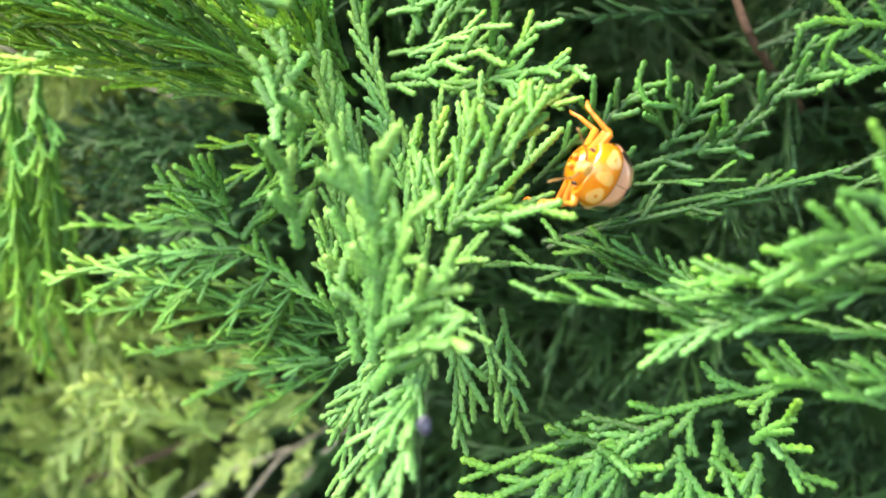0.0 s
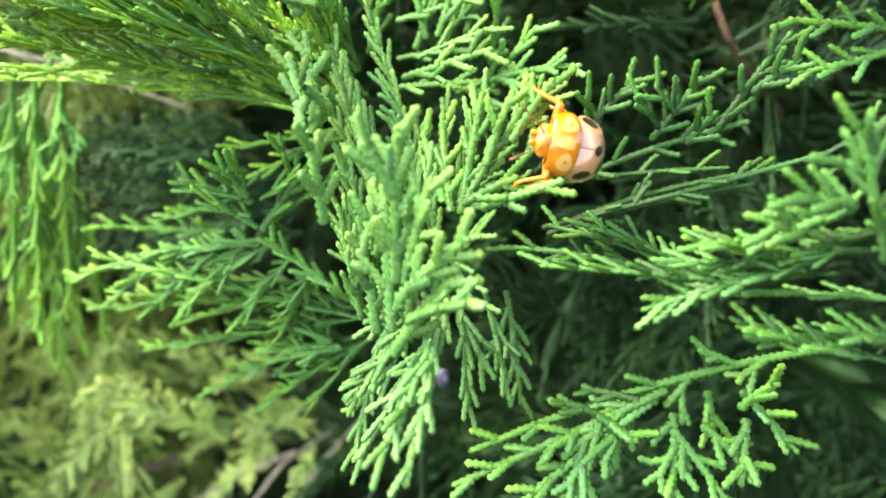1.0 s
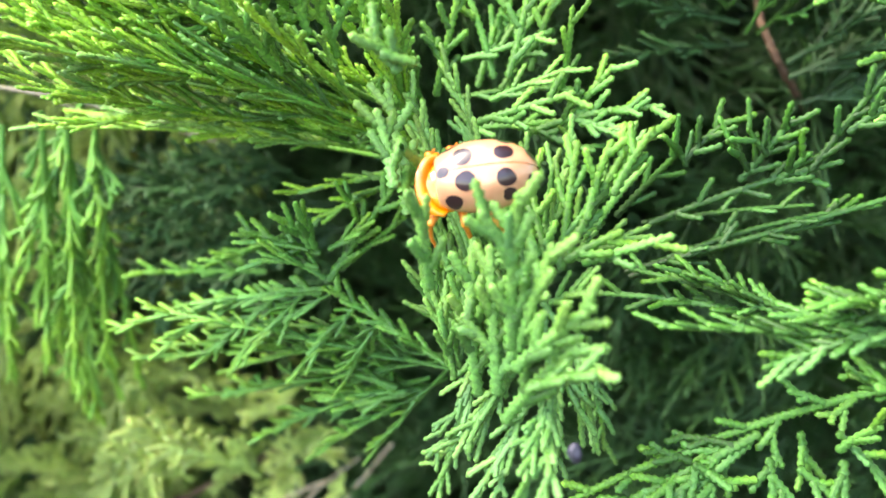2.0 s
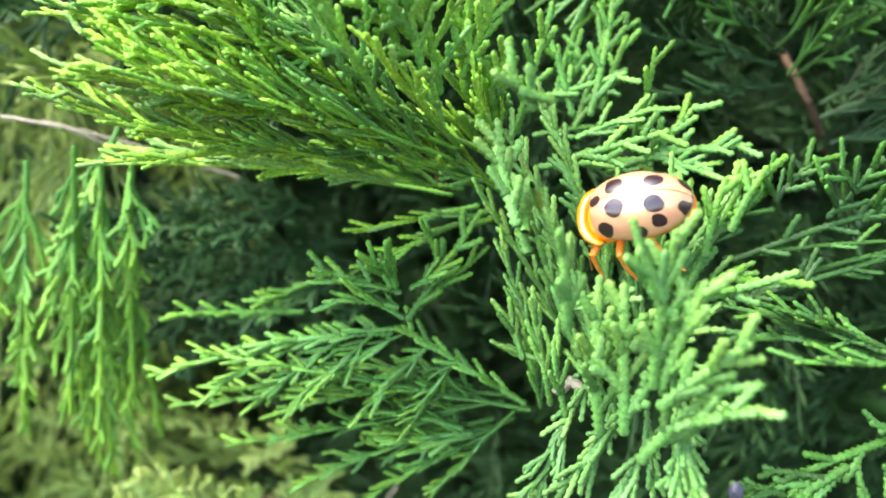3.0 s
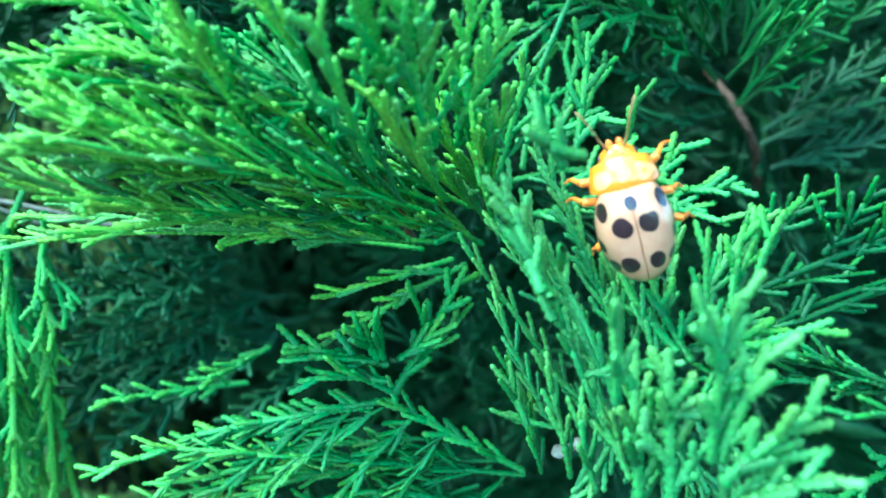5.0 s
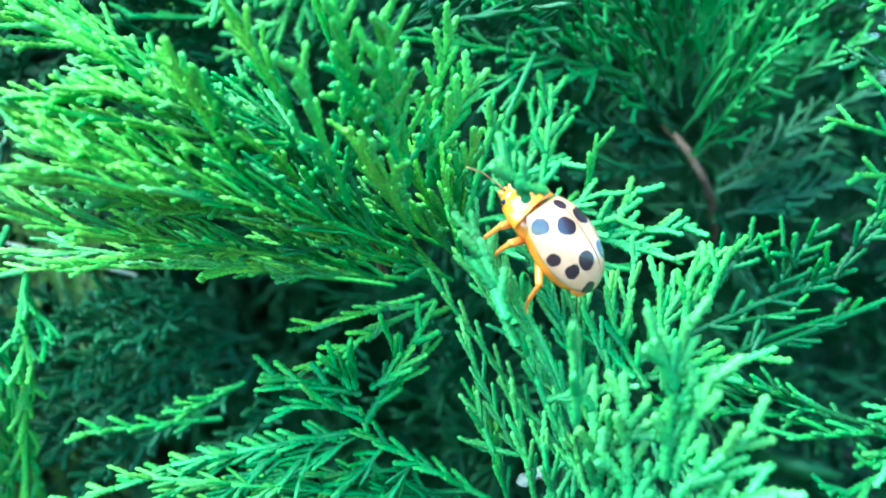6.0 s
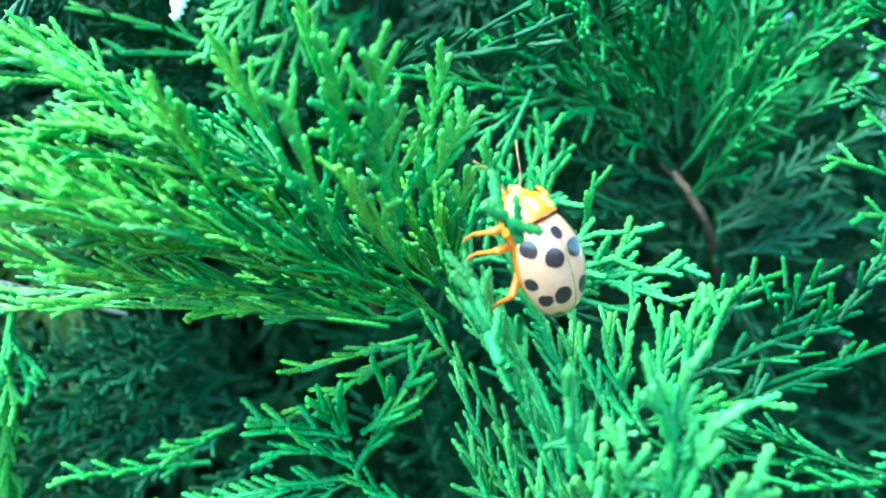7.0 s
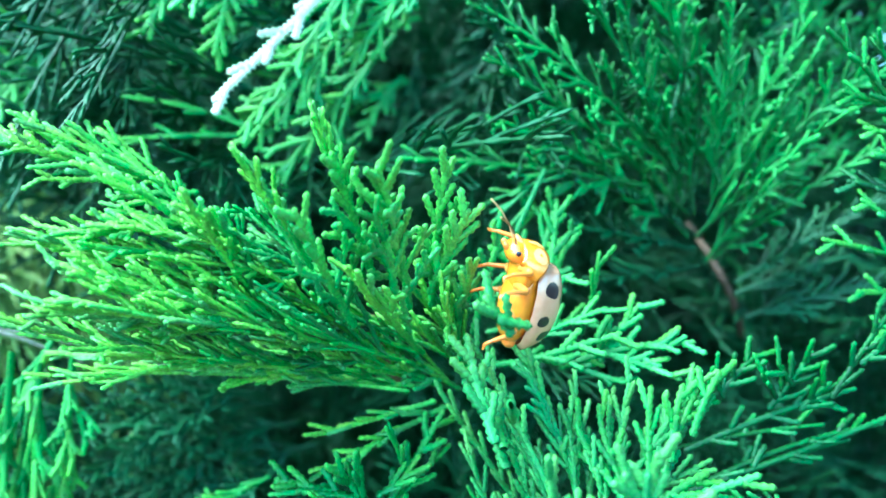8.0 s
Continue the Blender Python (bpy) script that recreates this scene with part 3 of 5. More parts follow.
spray('column', (-0.14, 6.80, -2.69), (0.17, 6.60, -3.35), n=6)
spray('column', (-0.34, 7.60, -3.11), (-1.51, 8.60, -1.10), n=13, reach=0.13, spread=18)
spray('column', (-0.46, 7.40, -2.68), (-1.34, 8.20, -0.85), n=12, reach=0.13, spread=18)
spray('column', (-0.63, 7.20, -2.26), (-1.37, 7.90, -0.43), n=11, reach=0.14, spread=20)
spray('column', (-0.79, 7.00, -2.08), (-1.30, 7.50, -0.62), n=9, reach=0.14, spread=20)
spray('column', (-0.72, 6.80, -2.34), (-1.24, 7.00, -0.82), n=9, reach=0.15)
spray('column', (-0.78, 6.40, -2.69), (-1.22, 6.40, -1.13), n=9, reach=0.18)
spray('column', (-1.07, 6.90, -1.92), (-0.58, 6.40, -1.71), n=7, reach=0.2)
spray('column', (-1.03, 7.20, -2.97), (-1.22, 7.30, -1.96), n=8)
spray('column', (-1.00, 6.80, -2.92), (-1.12, 6.90, -2.22), n=6)
spray('column', (-1.14, 7.90, -2.76), (-1.30, 8.00, -2.30), n=5)
spray('column', (-0.99, 7.80, -2.63), (-1.32, 8.20, -1.66), n=9, reach=0.15)
spray('column', (-0.56, 6.40, -2.83), (-0.89, 6.50, -1.97), n=7)
# two waxy tips above the beetle
spray('column', (-0.01, 9.80, 1.04), (-0.56, 9.70, 0.59), n=1, reach=0.04)
spray('column', (0.13, 9.60, 1.28), (-0.33, 9.40, 0.53), n=1, reach=0.04)
spray('column', (0.52, 9.90, 1.22), (-0.64, 9.80, 0.84), n=3, reach=0.1)
# the nearest shoots, under the beetle
spray('near', (-0.62, 5.80, -2.27), (-0.60, 5.60, -0.97), n=8, reach=0.22)
spray('near', (-0.61, 5.70, -1.52), (-0.89, 5.60, -1.10), n=3, reach=0.3)
spray('near', (-0.57, 5.80, -2.27), (-0.35, 5.60, -1.36), n=6, reach=0.25)
spray('near', (-0.61, 5.70, -2.39), (-0.06, 5.40, -1.78), n=7, reach=0.25)
spray('near', (-0.53, 5.60, -2.51), (0.02, 5.30, -2.25), n=6, reach=0.3)
spray('near', (-0.68, 6.20, -2.83), (-0.75, 6.20, -1.52), n=8)
spray('near', (-0.82, 6.40, -2.92), (-0.85, 6.50, -1.53), n=8)
spray('near', (-0.66, 5.90, -2.93), (-0.16, 5.50, -2.12), n=6)
spray('near', (-0.87, 6.60, -2.35), (-0.42, 6.20, -1.94), n=6)
spray('near', (-1.23, 6.10, -1.85), (-1.33, 6.00, -1.15), n=5, reach=0.2)
# shoots that the beetle looks out behind
spray('near', (-1.39, 6.50, -1.30), (-1.56, 6.45, 0.02), n=5, reach=0.14, face=(0.1, -0.9, 0.4))
spray('near', (-1.60, 6.45, -0.02), (-1.30, 6.45, -0.09), n=0, reach=0.1, arch=0.1, face=(0.1, -0.9, 0.4))
spray('near', (-1.44, 6.50, -0.17), (-1.69, 6.50, 0.17), n=3, reach=0.25, face=(0.1, -0.9, 0.4))
spray('near', (-1.44, 6.40, -0.72), (-1.26, 6.35, -0.77), n=2, reach=0.3, face=(0.1, -0.9, 0.4))
spray('near', (-1.44, 6.50, -1.12), (-1.32, 6.40, -0.55), n=3, reach=0.25, face=(0.1, -0.9, 0.4))
spray('near', (-1.51, 6.60, -1.10), (-1.65, 6.50, -0.34), n=5, reach=0.18, face=(0.1, -0.9, 0.4))
spray('near', (-0.96, 6.70, -1.15), (-1.35, 6.60, -0.03), n=4, reach=0.14, spread=26, face=(0.1, -0.9, 0.4))
spray('near', (-0.84, 6.80, -1.14), (-1.15, 6.70, -0.30), n=3, reach=0.16, spread=26, face=(0.1, -0.9, 0.4))
spray('near', (-1.14, 6.60, -1.16), (-1.58, 6.50, -0.19), n=4, reach=0.14, spread=26, face=(0.1, -0.9, 0.4))
# the sprig that the beetle climbs out from
spray('sprig', (0.09, 6.60, -1.80), (0.75, 6.20, -1.47), n=4, reach=0.14, face=(0.1, -0.9, 0.4))
spray('sprig', (0.21, 6.70, -1.65), (0.91, 6.30, -0.68), n=4, reach=0.14, face=(0.1, -0.9, 0.4))
# the sprays that reach out under the tuft
spray('reach', (-0.86, 8.60, -3.62), (-4.64, 9.60, -3.10), n=10, reach=0.1)
spray('reach', (-0.99, 8.80, -3.51), (-5.11, 10.40, -4.10), n=11, reach=0.12)
spray('reach', (-1.07, 9.00, -3.66), (-4.46, 10.60, -4.77), n=10, reach=0.14)
spray('reach', (-1.15, 9.20, -3.96), (-3.59, 10.40, -5.35), n=10, reach=0.16)
spray('reach', (-0.94, 9.00, -3.87), (-2.77, 10.00, -5.41), n=10, reach=0.18)
spray('reach', (-1.15, 9.20, -4.09), (-2.51, 9.60, -4.26), n=8, reach=0.14)
spray('reach', (-0.97, 8.90, -3.75), (-1.89, 9.40, -5.05), n=8, reach=0.18)
spray('reach', (-1.53, 9.20, -3.46), (-4.49, 10.20, -3.84), n=9, reach=0.08)
spray('reach', (-1.39, 9.30, -3.58), (-3.95, 10.40, -4.33), n=9, reach=0.08)
spray('reach', (-1.66, 9.20, -3.32), (-4.13, 10.00, -3.49), n=8, reach=0.08)
spray('reach', (-0.87, 8.40, -3.15), (-1.07, 8.60, -2.37), n=5, reach=0.2)
spray('reach', (-0.85, 8.20, -3.42), (-0.96, 8.30, -2.62), n=5, reach=0.2)
spray('ledge', (-0.99, 8.30, -3.42), (-2.28, 8.80, -2.64), n=9, reach=0.08)
spray('ledge', (-2.25, 8.80, -2.66), (-5.32, 10.30, -3.65), n=16, reach=0.07)
spray('ledge', (-2.37, 8.90, -2.74), (-4.22, 9.80, -3.16), n=8, reach=0.08)
spray('ledge', (-2.27, 8.50, -2.49), (-1.43, 8.70, -1.35), n=6, reach=0.16, spread=42, face=(0.1, -0.9, 0.4))
spray('ledge', (-2.15, 8.60, -2.40), (-1.30, 8.90, -1.79), n=2, reach=0.05)
spray('ledge', (-1.87, 8.60, -2.00), (-2.04, 8.50, -1.53), n=3, reach=0.25)
spray('ledge', (-2.32, 8.40, -2.15), (-3.24, 8.80, -1.96), n=6, reach=0.14, spread=40)
spray('ledge', (-2.44, 8.40, -2.11), (-3.23, 8.80, -2.09), n=4, reach=0.12)
spray('ledge', (-2.37, 8.40, -2.09), (-2.49, 8.20, -1.69), n=3, reach=0.3)
spray('ledge', (-2.42, 8.40, -2.09), (-2.70, 8.30, -1.74), n=3, reach=0.3)
spray('ledge', (-2.35, 8.40, -2.31), (-3.14, 8.70, -2.31), n=3, reach=0.14, arch=0.8)
spray('ledge', (-2.29, 8.50, -2.46), (-2.84, 8.40, -2.11), n=3, reach=0.2)
spray('ledge', (-2.24, 8.40, -2.11), (-1.89, 8.30, -1.86), n=4, reach=0.2)
spray('ledge', (-1.44, 9.00, -4.04), (-2.52, 9.20, -4.22), n=4, reach=0.25, spread=42)
spray('ledge', (-1.55, 9.00, -3.99), (-2.58, 9.30, -3.83), n=3, reach=0.1)
spray('ledge', (-1.42, 9.00, -4.07), (-2.21, 9.00, -4.24), n=3, reach=0.2)
# the drooping spray beyond them
spray('droop', (-6.01, 11.60, -1.58), (-6.27, 12.00, -5.81), n=12, arch=-0.2, reach=0.18)
spray('droop', (-6.15, 11.60, -2.07), (-6.57, 12.00, -5.22), n=11, reach=0.18)
spray('droop', (-6.03, 11.80, -2.36), (-6.76, 11.60, -4.67), n=9, reach=0.18)
spray('droop', (-5.87, 12.00, -2.40), (-5.59, 12.20, -5.32), n=9, reach=0.18)
spray('droop', (-5.92, 12.00, -2.83), (-5.97, 12.20, -5.51), n=8, reach=0.2)
spray('droop', (-6.12, 11.60, -1.25), (-6.83, 11.60, -3.95), n=9, reach=0.2)
spray('droop', (-6.16, 11.60, -1.50), (-5.86, 11.40, -1.08), n=3)
spray('droop', (-6.09, 12.00, -2.14), (-6.45, 12.00, -5.61), n=9, reach=0.16)
spray('droop', (-6.12, 11.80, -1.77), (-6.44, 11.40, -4.24), n=8, reach=0.16)
spray('droop', (-5.92, 12.40, -2.21), (-6.17, 12.40, -5.00), n=8, reach=0.16)
spray('droop', (-6.89, 11.60, -1.09), (-7.27, 11.60, -4.67), n=11)
spray('droop', (-7.39, 11.60, -1.24), (-8.09, 11.60, -5.02), n=11)
# the dark forked spray and its parallel shoots
spray('forked', (0.79, 7.80, -2.25), (3.48, 7.30, -1.34), n=6, reach=0.06)
spray('forked', (3.33, 7.30, -1.42), (4.28, 7.20, -0.77), n=5, reach=0.2)
spray('forked', (0.91, 7.80, -2.25), (3.16, 7.40, -1.53), n=4, reach=0.04)
spray('forked', (0.86, 7.90, -2.34), (2.82, 7.50, -1.70), n=4, reach=0.04)
spray('forked', (3.54, 7.60, -1.65), (4.37, 7.20, -1.03), n=7, reach=0.2)
spray('forked', (0.71, 7.90, -1.70), (1.24, 7.50, -0.95), n=5, reach=0.12, face=(0.1, -0.9, 0.4))
spray('forked', (1.24, 7.55, -1.10), (1.63, 7.50, -0.70), n=6, reach=0.35, face=(0.1, -0.9, 0.4))
spray('forked', (1.28, 7.55, -1.14), (1.12, 7.50, -0.89), n=3, reach=0.3, face=(0.1, -0.9, 0.4))
spray('forked', (1.78, 7.50, -1.29), (2.16, 7.30, -0.66), n=8, reach=0.35, face=(0.1, -0.9, 0.4))
spray('forked', (1.84, 7.45, -1.17), (1.54, 7.30, -0.86), n=3, reach=0.3, face=(0.1, -0.9, 0.4))
spray('forked', (1.97, 7.35, -1.02), (1.73, 7.30, -0.75), n=3, reach=0.3, face=(0.1, -0.9, 0.4))
spray('forked', (1.03, 7.90, -1.79), (2.62, 7.20, -1.06), n=7, reach=0.1, face=(0.1, -0.9, 0.4))
spray('forked', (2.10, 7.40, -1.31), (2.31, 7.20, -0.97), n=4, reach=0.3, face=(0.1, -0.9, 0.4))
spray('forked', (2.32, 7.20, -1.15), (2.84, 7.00, -0.24), n=6, reach=0.16, face=(0.1, -0.9, 0.4))
spray('forked', (2.57, 7.10, -0.79), (2.91, 6.90, -0.47), n=4, reach=0.2, face=(0.1, -0.9, 0.4))
spray('forked', (1.02, 8.10, -1.82), (2.65, 7.70, -1.58), n=5, reach=0.05)
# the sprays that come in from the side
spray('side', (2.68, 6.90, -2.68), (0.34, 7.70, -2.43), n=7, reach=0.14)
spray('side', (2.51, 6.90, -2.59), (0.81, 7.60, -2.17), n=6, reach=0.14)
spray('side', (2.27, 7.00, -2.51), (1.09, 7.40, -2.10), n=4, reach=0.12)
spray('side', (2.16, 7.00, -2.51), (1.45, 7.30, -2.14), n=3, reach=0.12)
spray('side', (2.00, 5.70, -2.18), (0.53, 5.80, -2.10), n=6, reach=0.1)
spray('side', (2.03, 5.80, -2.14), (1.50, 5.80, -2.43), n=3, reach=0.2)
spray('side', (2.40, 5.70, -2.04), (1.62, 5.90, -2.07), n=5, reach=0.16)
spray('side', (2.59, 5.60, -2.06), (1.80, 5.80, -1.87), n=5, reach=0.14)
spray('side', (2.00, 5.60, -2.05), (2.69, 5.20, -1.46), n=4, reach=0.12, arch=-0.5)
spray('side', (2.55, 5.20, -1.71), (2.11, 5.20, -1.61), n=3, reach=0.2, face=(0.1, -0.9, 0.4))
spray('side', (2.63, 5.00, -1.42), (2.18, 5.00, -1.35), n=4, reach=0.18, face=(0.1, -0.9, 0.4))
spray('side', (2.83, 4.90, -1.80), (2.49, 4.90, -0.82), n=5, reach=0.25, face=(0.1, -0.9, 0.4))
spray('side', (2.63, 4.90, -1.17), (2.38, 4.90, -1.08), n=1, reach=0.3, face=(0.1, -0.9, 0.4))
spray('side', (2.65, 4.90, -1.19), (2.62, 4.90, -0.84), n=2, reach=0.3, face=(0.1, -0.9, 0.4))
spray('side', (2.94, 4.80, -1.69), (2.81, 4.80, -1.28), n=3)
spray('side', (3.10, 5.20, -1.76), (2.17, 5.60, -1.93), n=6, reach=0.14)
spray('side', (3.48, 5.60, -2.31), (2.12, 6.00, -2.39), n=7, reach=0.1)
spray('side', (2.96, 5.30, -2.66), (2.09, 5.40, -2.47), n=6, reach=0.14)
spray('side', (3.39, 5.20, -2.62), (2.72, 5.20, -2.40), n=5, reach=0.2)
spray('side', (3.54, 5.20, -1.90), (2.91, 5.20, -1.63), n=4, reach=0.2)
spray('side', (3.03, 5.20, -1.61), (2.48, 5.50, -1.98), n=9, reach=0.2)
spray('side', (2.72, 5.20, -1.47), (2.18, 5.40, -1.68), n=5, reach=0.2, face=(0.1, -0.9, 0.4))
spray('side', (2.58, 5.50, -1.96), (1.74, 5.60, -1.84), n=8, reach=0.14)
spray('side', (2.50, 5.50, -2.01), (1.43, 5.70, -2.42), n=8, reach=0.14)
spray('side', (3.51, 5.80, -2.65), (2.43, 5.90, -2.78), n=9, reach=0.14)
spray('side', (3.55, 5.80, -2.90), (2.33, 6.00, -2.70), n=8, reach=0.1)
# the flat fans that hang below
spray('fan', (3.94, 7.40, -3.35), (0.06, 7.00, -4.39), n=8, reach=0.1)
spray('fan', (2.03, 7.10, -3.74), (-0.11, 6.80, -4.66), n=9, reach=0.2)
spray('fan', (1.93, 7.10, -3.83), (0.54, 6.50, -4.66), n=6, reach=0.3)
spray('fan', (1.33, 6.90, -3.96), (1.03, 6.50, -4.78), n=5, reach=0.35)
spray('fan', (1.30, 6.90, -3.93), (1.68, 6.70, -4.11), n=2, reach=0.3)
spray('fan', (2.05, 6.90, -3.89), (1.95, 6.40, -4.70), n=6, reach=0.4)
spray('fan', (2.03, 6.80, -4.02), (2.57, 6.40, -4.70), n=4)
spray('fan', (2.69, 6.90, -3.64), (3.20, 6.60, -4.16), n=4, reach=0.3)
spray('fan', (2.34, 6.90, -4.01), (2.84, 6.60, -4.40), n=4)
spray('fan', (2.67, 6.80, -3.80), (2.89, 6.50, -3.39), n=2)
spray('fan', (2.74, 6.80, -3.89), (2.64, 6.50, -4.46), n=3)
spray('fan', (1.76, 7.10, -3.86), (1.46, 6.90, -4.32), n=4)
spray('fan', (2.43, 7.10, -3.73), (2.52, 7.00, -4.18), n=3)
# the shaded fan behind, on the brown stem; its low sprays take the deep group's shade colour
spray('shaded', (2.73, 10.60, 0.34), (-0.66, 9.50, 1.90), n=12, reach=0.2)
spray('shaded', (1.88, 10.20, 1.06), (-1.70, 9.60, 1.41), n=10, reach=0.14)
spray('shaded', (2.67, 10.50, 0.66), (-0.69, 9.40, 2.61), n=12, reach=0.22)
spray('shaded', (2.52, 10.40, 1.06), (-0.72, 9.40, 3.15), n=12, reach=0.22)
spray('shaded', (2.69, 10.40, 1.06), (0.19, 9.40, 3.65), n=12, reach=0.22)
spray('shaded', (2.64, 10.60, 0.82), (0.98, 9.60, 3.62), n=12, reach=0.2)
spray('shaded', (2.70, 10.40, 0.67), (1.96, 9.60, 3.11), n=12, reach=0.2)
spray('shaded', (2.83, 10.20, 0.90), (2.46, 9.20, 3.33), n=12, reach=0.2)
spray('shaded', (2.75, 10.20, 0.67), (3.29, 8.80, 3.15), n=12, reach=0.22)
spray('shaded', (2.75, 10.20, 0.51), (3.22, 8.60, 2.68), n=11, reach=0.2)
spray('shaded', (2.58, 10.20, 0.36), (3.52, 8.20, 2.01), n=12, reach=0.2)
spray('shaded', (2.88, 10.40, 0.03), (3.08, 8.60, 1.65), n=11, reach=0.18)
spray('shaded', (3.10, 10.60, 0.01), (4.52, 9.00, 1.54), n=12, reach=0.18)
spray('deep', (3.62, 10.80, -0.36), (5.28, 9.40, 1.03), n=12, reach=0.18)
spray('deep', (2.95, 10.80, 0.16), (0.73, 10.20, 0.56), n=9, reach=0.2)
spray('deep', (3.18, 11.00, -0.11), (1.17, 10.60, -0.24), n=9, reach=0.2)
spray('deep', (3.04, 10.80, 0.32), (0.18, 10.00, 1.29), n=10, reach=0.2)
spray('deep', (3.76, 11.00, -0.56), (5.08, 10.20, 0.06), n=9)
spray('deep', (3.96, 11.00, -0.91), (5.50, 10.00, -0.35), n=10)
spray('shaded', (2.30, 10.20, 1.29), (1.30, 9.60, 2.53), n=8)
spray('shaded', (3.11, 10.20, 0.35), (3.14, 9.20, 1.97), n=8)
spray('shaded', (3.84, 7.60, 1.22), (2.40, 7.40, 2.60), n=8, reach=0.2)
spray('shaded', (4.16, 7.60, 0.96), (2.90, 7.40, 2.62), n=8, reach=0.2)
spray('deep', (3.65, 7.40, 0.85), (2.79, 7.60, 1.10), n=5, reach=0.15)
spray('shaded', (4.29, 7.60, 1.53), (2.61, 7.50, 2.04), n=8)
spray('shaded', (3.84, 12.00, 1.08), (4.30, 11.50, 3.61), n=11, reach=0.2)
spray('shaded', (4.19, 12.20, 1.07), (5.28, 11.60, 4.01), n=11, reach=0.2)
spray('shaded', (4.44, 12.40, 0.98), (5.95, 11.40, 3.68), n=11, reach=0.2)
spray('shaded', (4.66, 12.40, 0.88), (6.63, 11.40, 2.95), n=11, reach=0.2)
spray('shaded', (4.61, 12.20, 0.71), (6.79, 11.20, 2.17), n=11, reach=0.2)
spray('shaded', (6.28, 13.20, 1.92), (7.53, 12.20, 3.91), n=11, reach=0.2)
spray('shaded', (6.86, 13.00, 1.03), (7.70, 12.00, 3.52), n=11, reach=0.2)
spray('shaded', (3.88, 12.20, 1.16), (3.49, 12.00, 4.07), n=11, reach=0.2)
spray('shaded', (5.68, 13.20, 2.48), (6.83, 12.60, 4.68), n=11, reach=0.2)
spray('shaded', (6.91, 13.40, 2.82), (8.08, 12.40, 4.53), n=11, reach=0.2)
spray('shaded', (6.88, 12.60, 0.17), (7.59, 11.60, 1.67), n=11, reach=0.2)
spray('shaded', (2.87, 10.40, 1.06), (1.68, 9.60, 3.52), n=11)
spray('shaded', (3.10, 10.20, 0.82), (4.31, 9.00, 2.54), n=11)
# lit sprays below the tuft
spray('ledge', (-3.40, 11.40, -3.22), (-5.13, 10.80, -3.01), n=8, reach=0.16)
spray('ledge', (-3.14, 11.00, -2.66), (-3.98, 10.40, -2.82), n=8, reach=0.16)
# bluish sprays that lean in beside the shaded fan
spray('sprig', (3.89, 7.60, 0.41), (2.84, 7.45, 0.90), n=7, reach=0.14)
spray('sprig', (4.03, 7.70, 0.15), (2.44, 7.55, 0.48), n=7, reach=0.14)
spray('sprig', (4.28, 7.90, -0.21), (3.08, 7.75, -0.13), n=7, reach=0.14)
spray('sprig', (3.82, 7.60, 1.43), (2.85, 7.45, 1.66), n=7, reach=0.14)
spray('sprig', (4.18, 7.80, -0.40), (3.19, 7.65, -0.62), n=7, reach=0.14)
spray('sprig', (3.66, 7.50, 0.93), (2.99, 7.35, 1.42), n=7, reach=0.14)
# the sprays over the tuft
spray('over', (-2.23, 10.40, 3.62), (-3.74, 9.90, 2.05), n=5, reach=0.14, pale=1)
spray('over', (-1.91, 10.60, 3.96), (-3.46, 10.60, 1.72), n=12, reach=0.2)
spray('over', (-2.17, 10.80, 3.02), (-3.39, 10.80, 1.59), n=9)
spray('over', (-3.41, 10.60, 3.87), (-3.71, 10.60, 2.66), n=8)
spray('over', (-4.00, 11.00, 3.80), (-4.55, 11.00, 2.96), n=6)
spray('over', (-3.22, 11.40, 1.85), (-4.87, 11.60, 2.27), n=4, reach=0.12)
spray('over', (-3.36, 11.40, 1.77), (-5.07, 11.40, 1.69), n=4, reach=0.12)
spray('over', (-1.62, 10.60, 3.84), (-2.61, 10.80, 2.37), n=10)
spray('over', (-1.09, 10.40, 3.96), (-2.04, 10.80, 2.67), n=10)
spray('over', (-3.02, 10.80, 2.99), (-2.45, 11.00, 2.19), n=7)
spray('over', (-2.52, 10.20, 3.95), (-4.18, 10.00, 3.11), n=8)
spray('over', (-1.35, 11.20, 3.12), (-3.02, 11.40, 1.11), n=10)
spray('droop', (-5.47, 11.20, -0.86), (-5.74, 11.40, -4.54), n=11, reach=0.16)
spray('droop', (-5.87, 11.20, -1.02), (-6.19, 11.20, -4.83), n=11, reach=0.16)
spray('droop', (-6.17, 11.20, -0.87), (-6.53, 11.20, -4.48), n=11, reach=0.16)
spray('droop', (-5.70, 11.60, -0.65), (-6.76, 11.20, -3.28), n=9, reach=0.18)
# dimmer sprays behind them
spray('over', (-4.99, 14.91, 3.84), (-6.47, 14.11, 2.75), n=8, reach=0.22)
spray('over', (-5.81, 13.78, 4.84), (-6.71, 12.98, 4.63), n=8, reach=0.22)
spray('over', (0.08, 14.95, 4.28), (-1.77, 14.15, 4.21), n=8, reach=0.22)
spray('over', (-5.56, 15.25, 3.63), (-6.85, 14.45, 3.69), n=8, reach=0.22)
spray('over', (-2.29, 13.97, 5.02), (-3.98, 13.17, 4.72), n=8, reach=0.22)
spray('over', (-6.37, 15.65, 3.04), (-7.99, 14.85, 2.21), n=8, reach=0.22)
spray('over', (-2.01, 14.39, 2.85), (-4.00, 13.59, 1.80), n=8, reach=0.22)
spray('over', (-0.66, 13.73, 2.91), (-1.64, 12.93, 1.71), n=8, reach=0.22)
spray('over', (-0.23, 14.57, 4.28), (-1.94, 13.77, 3.73), n=8, reach=0.22)
spray('over', (-4.07, 15.72, 4.57), (-5.83, 14.92, 3.91), n=8, reach=0.22)
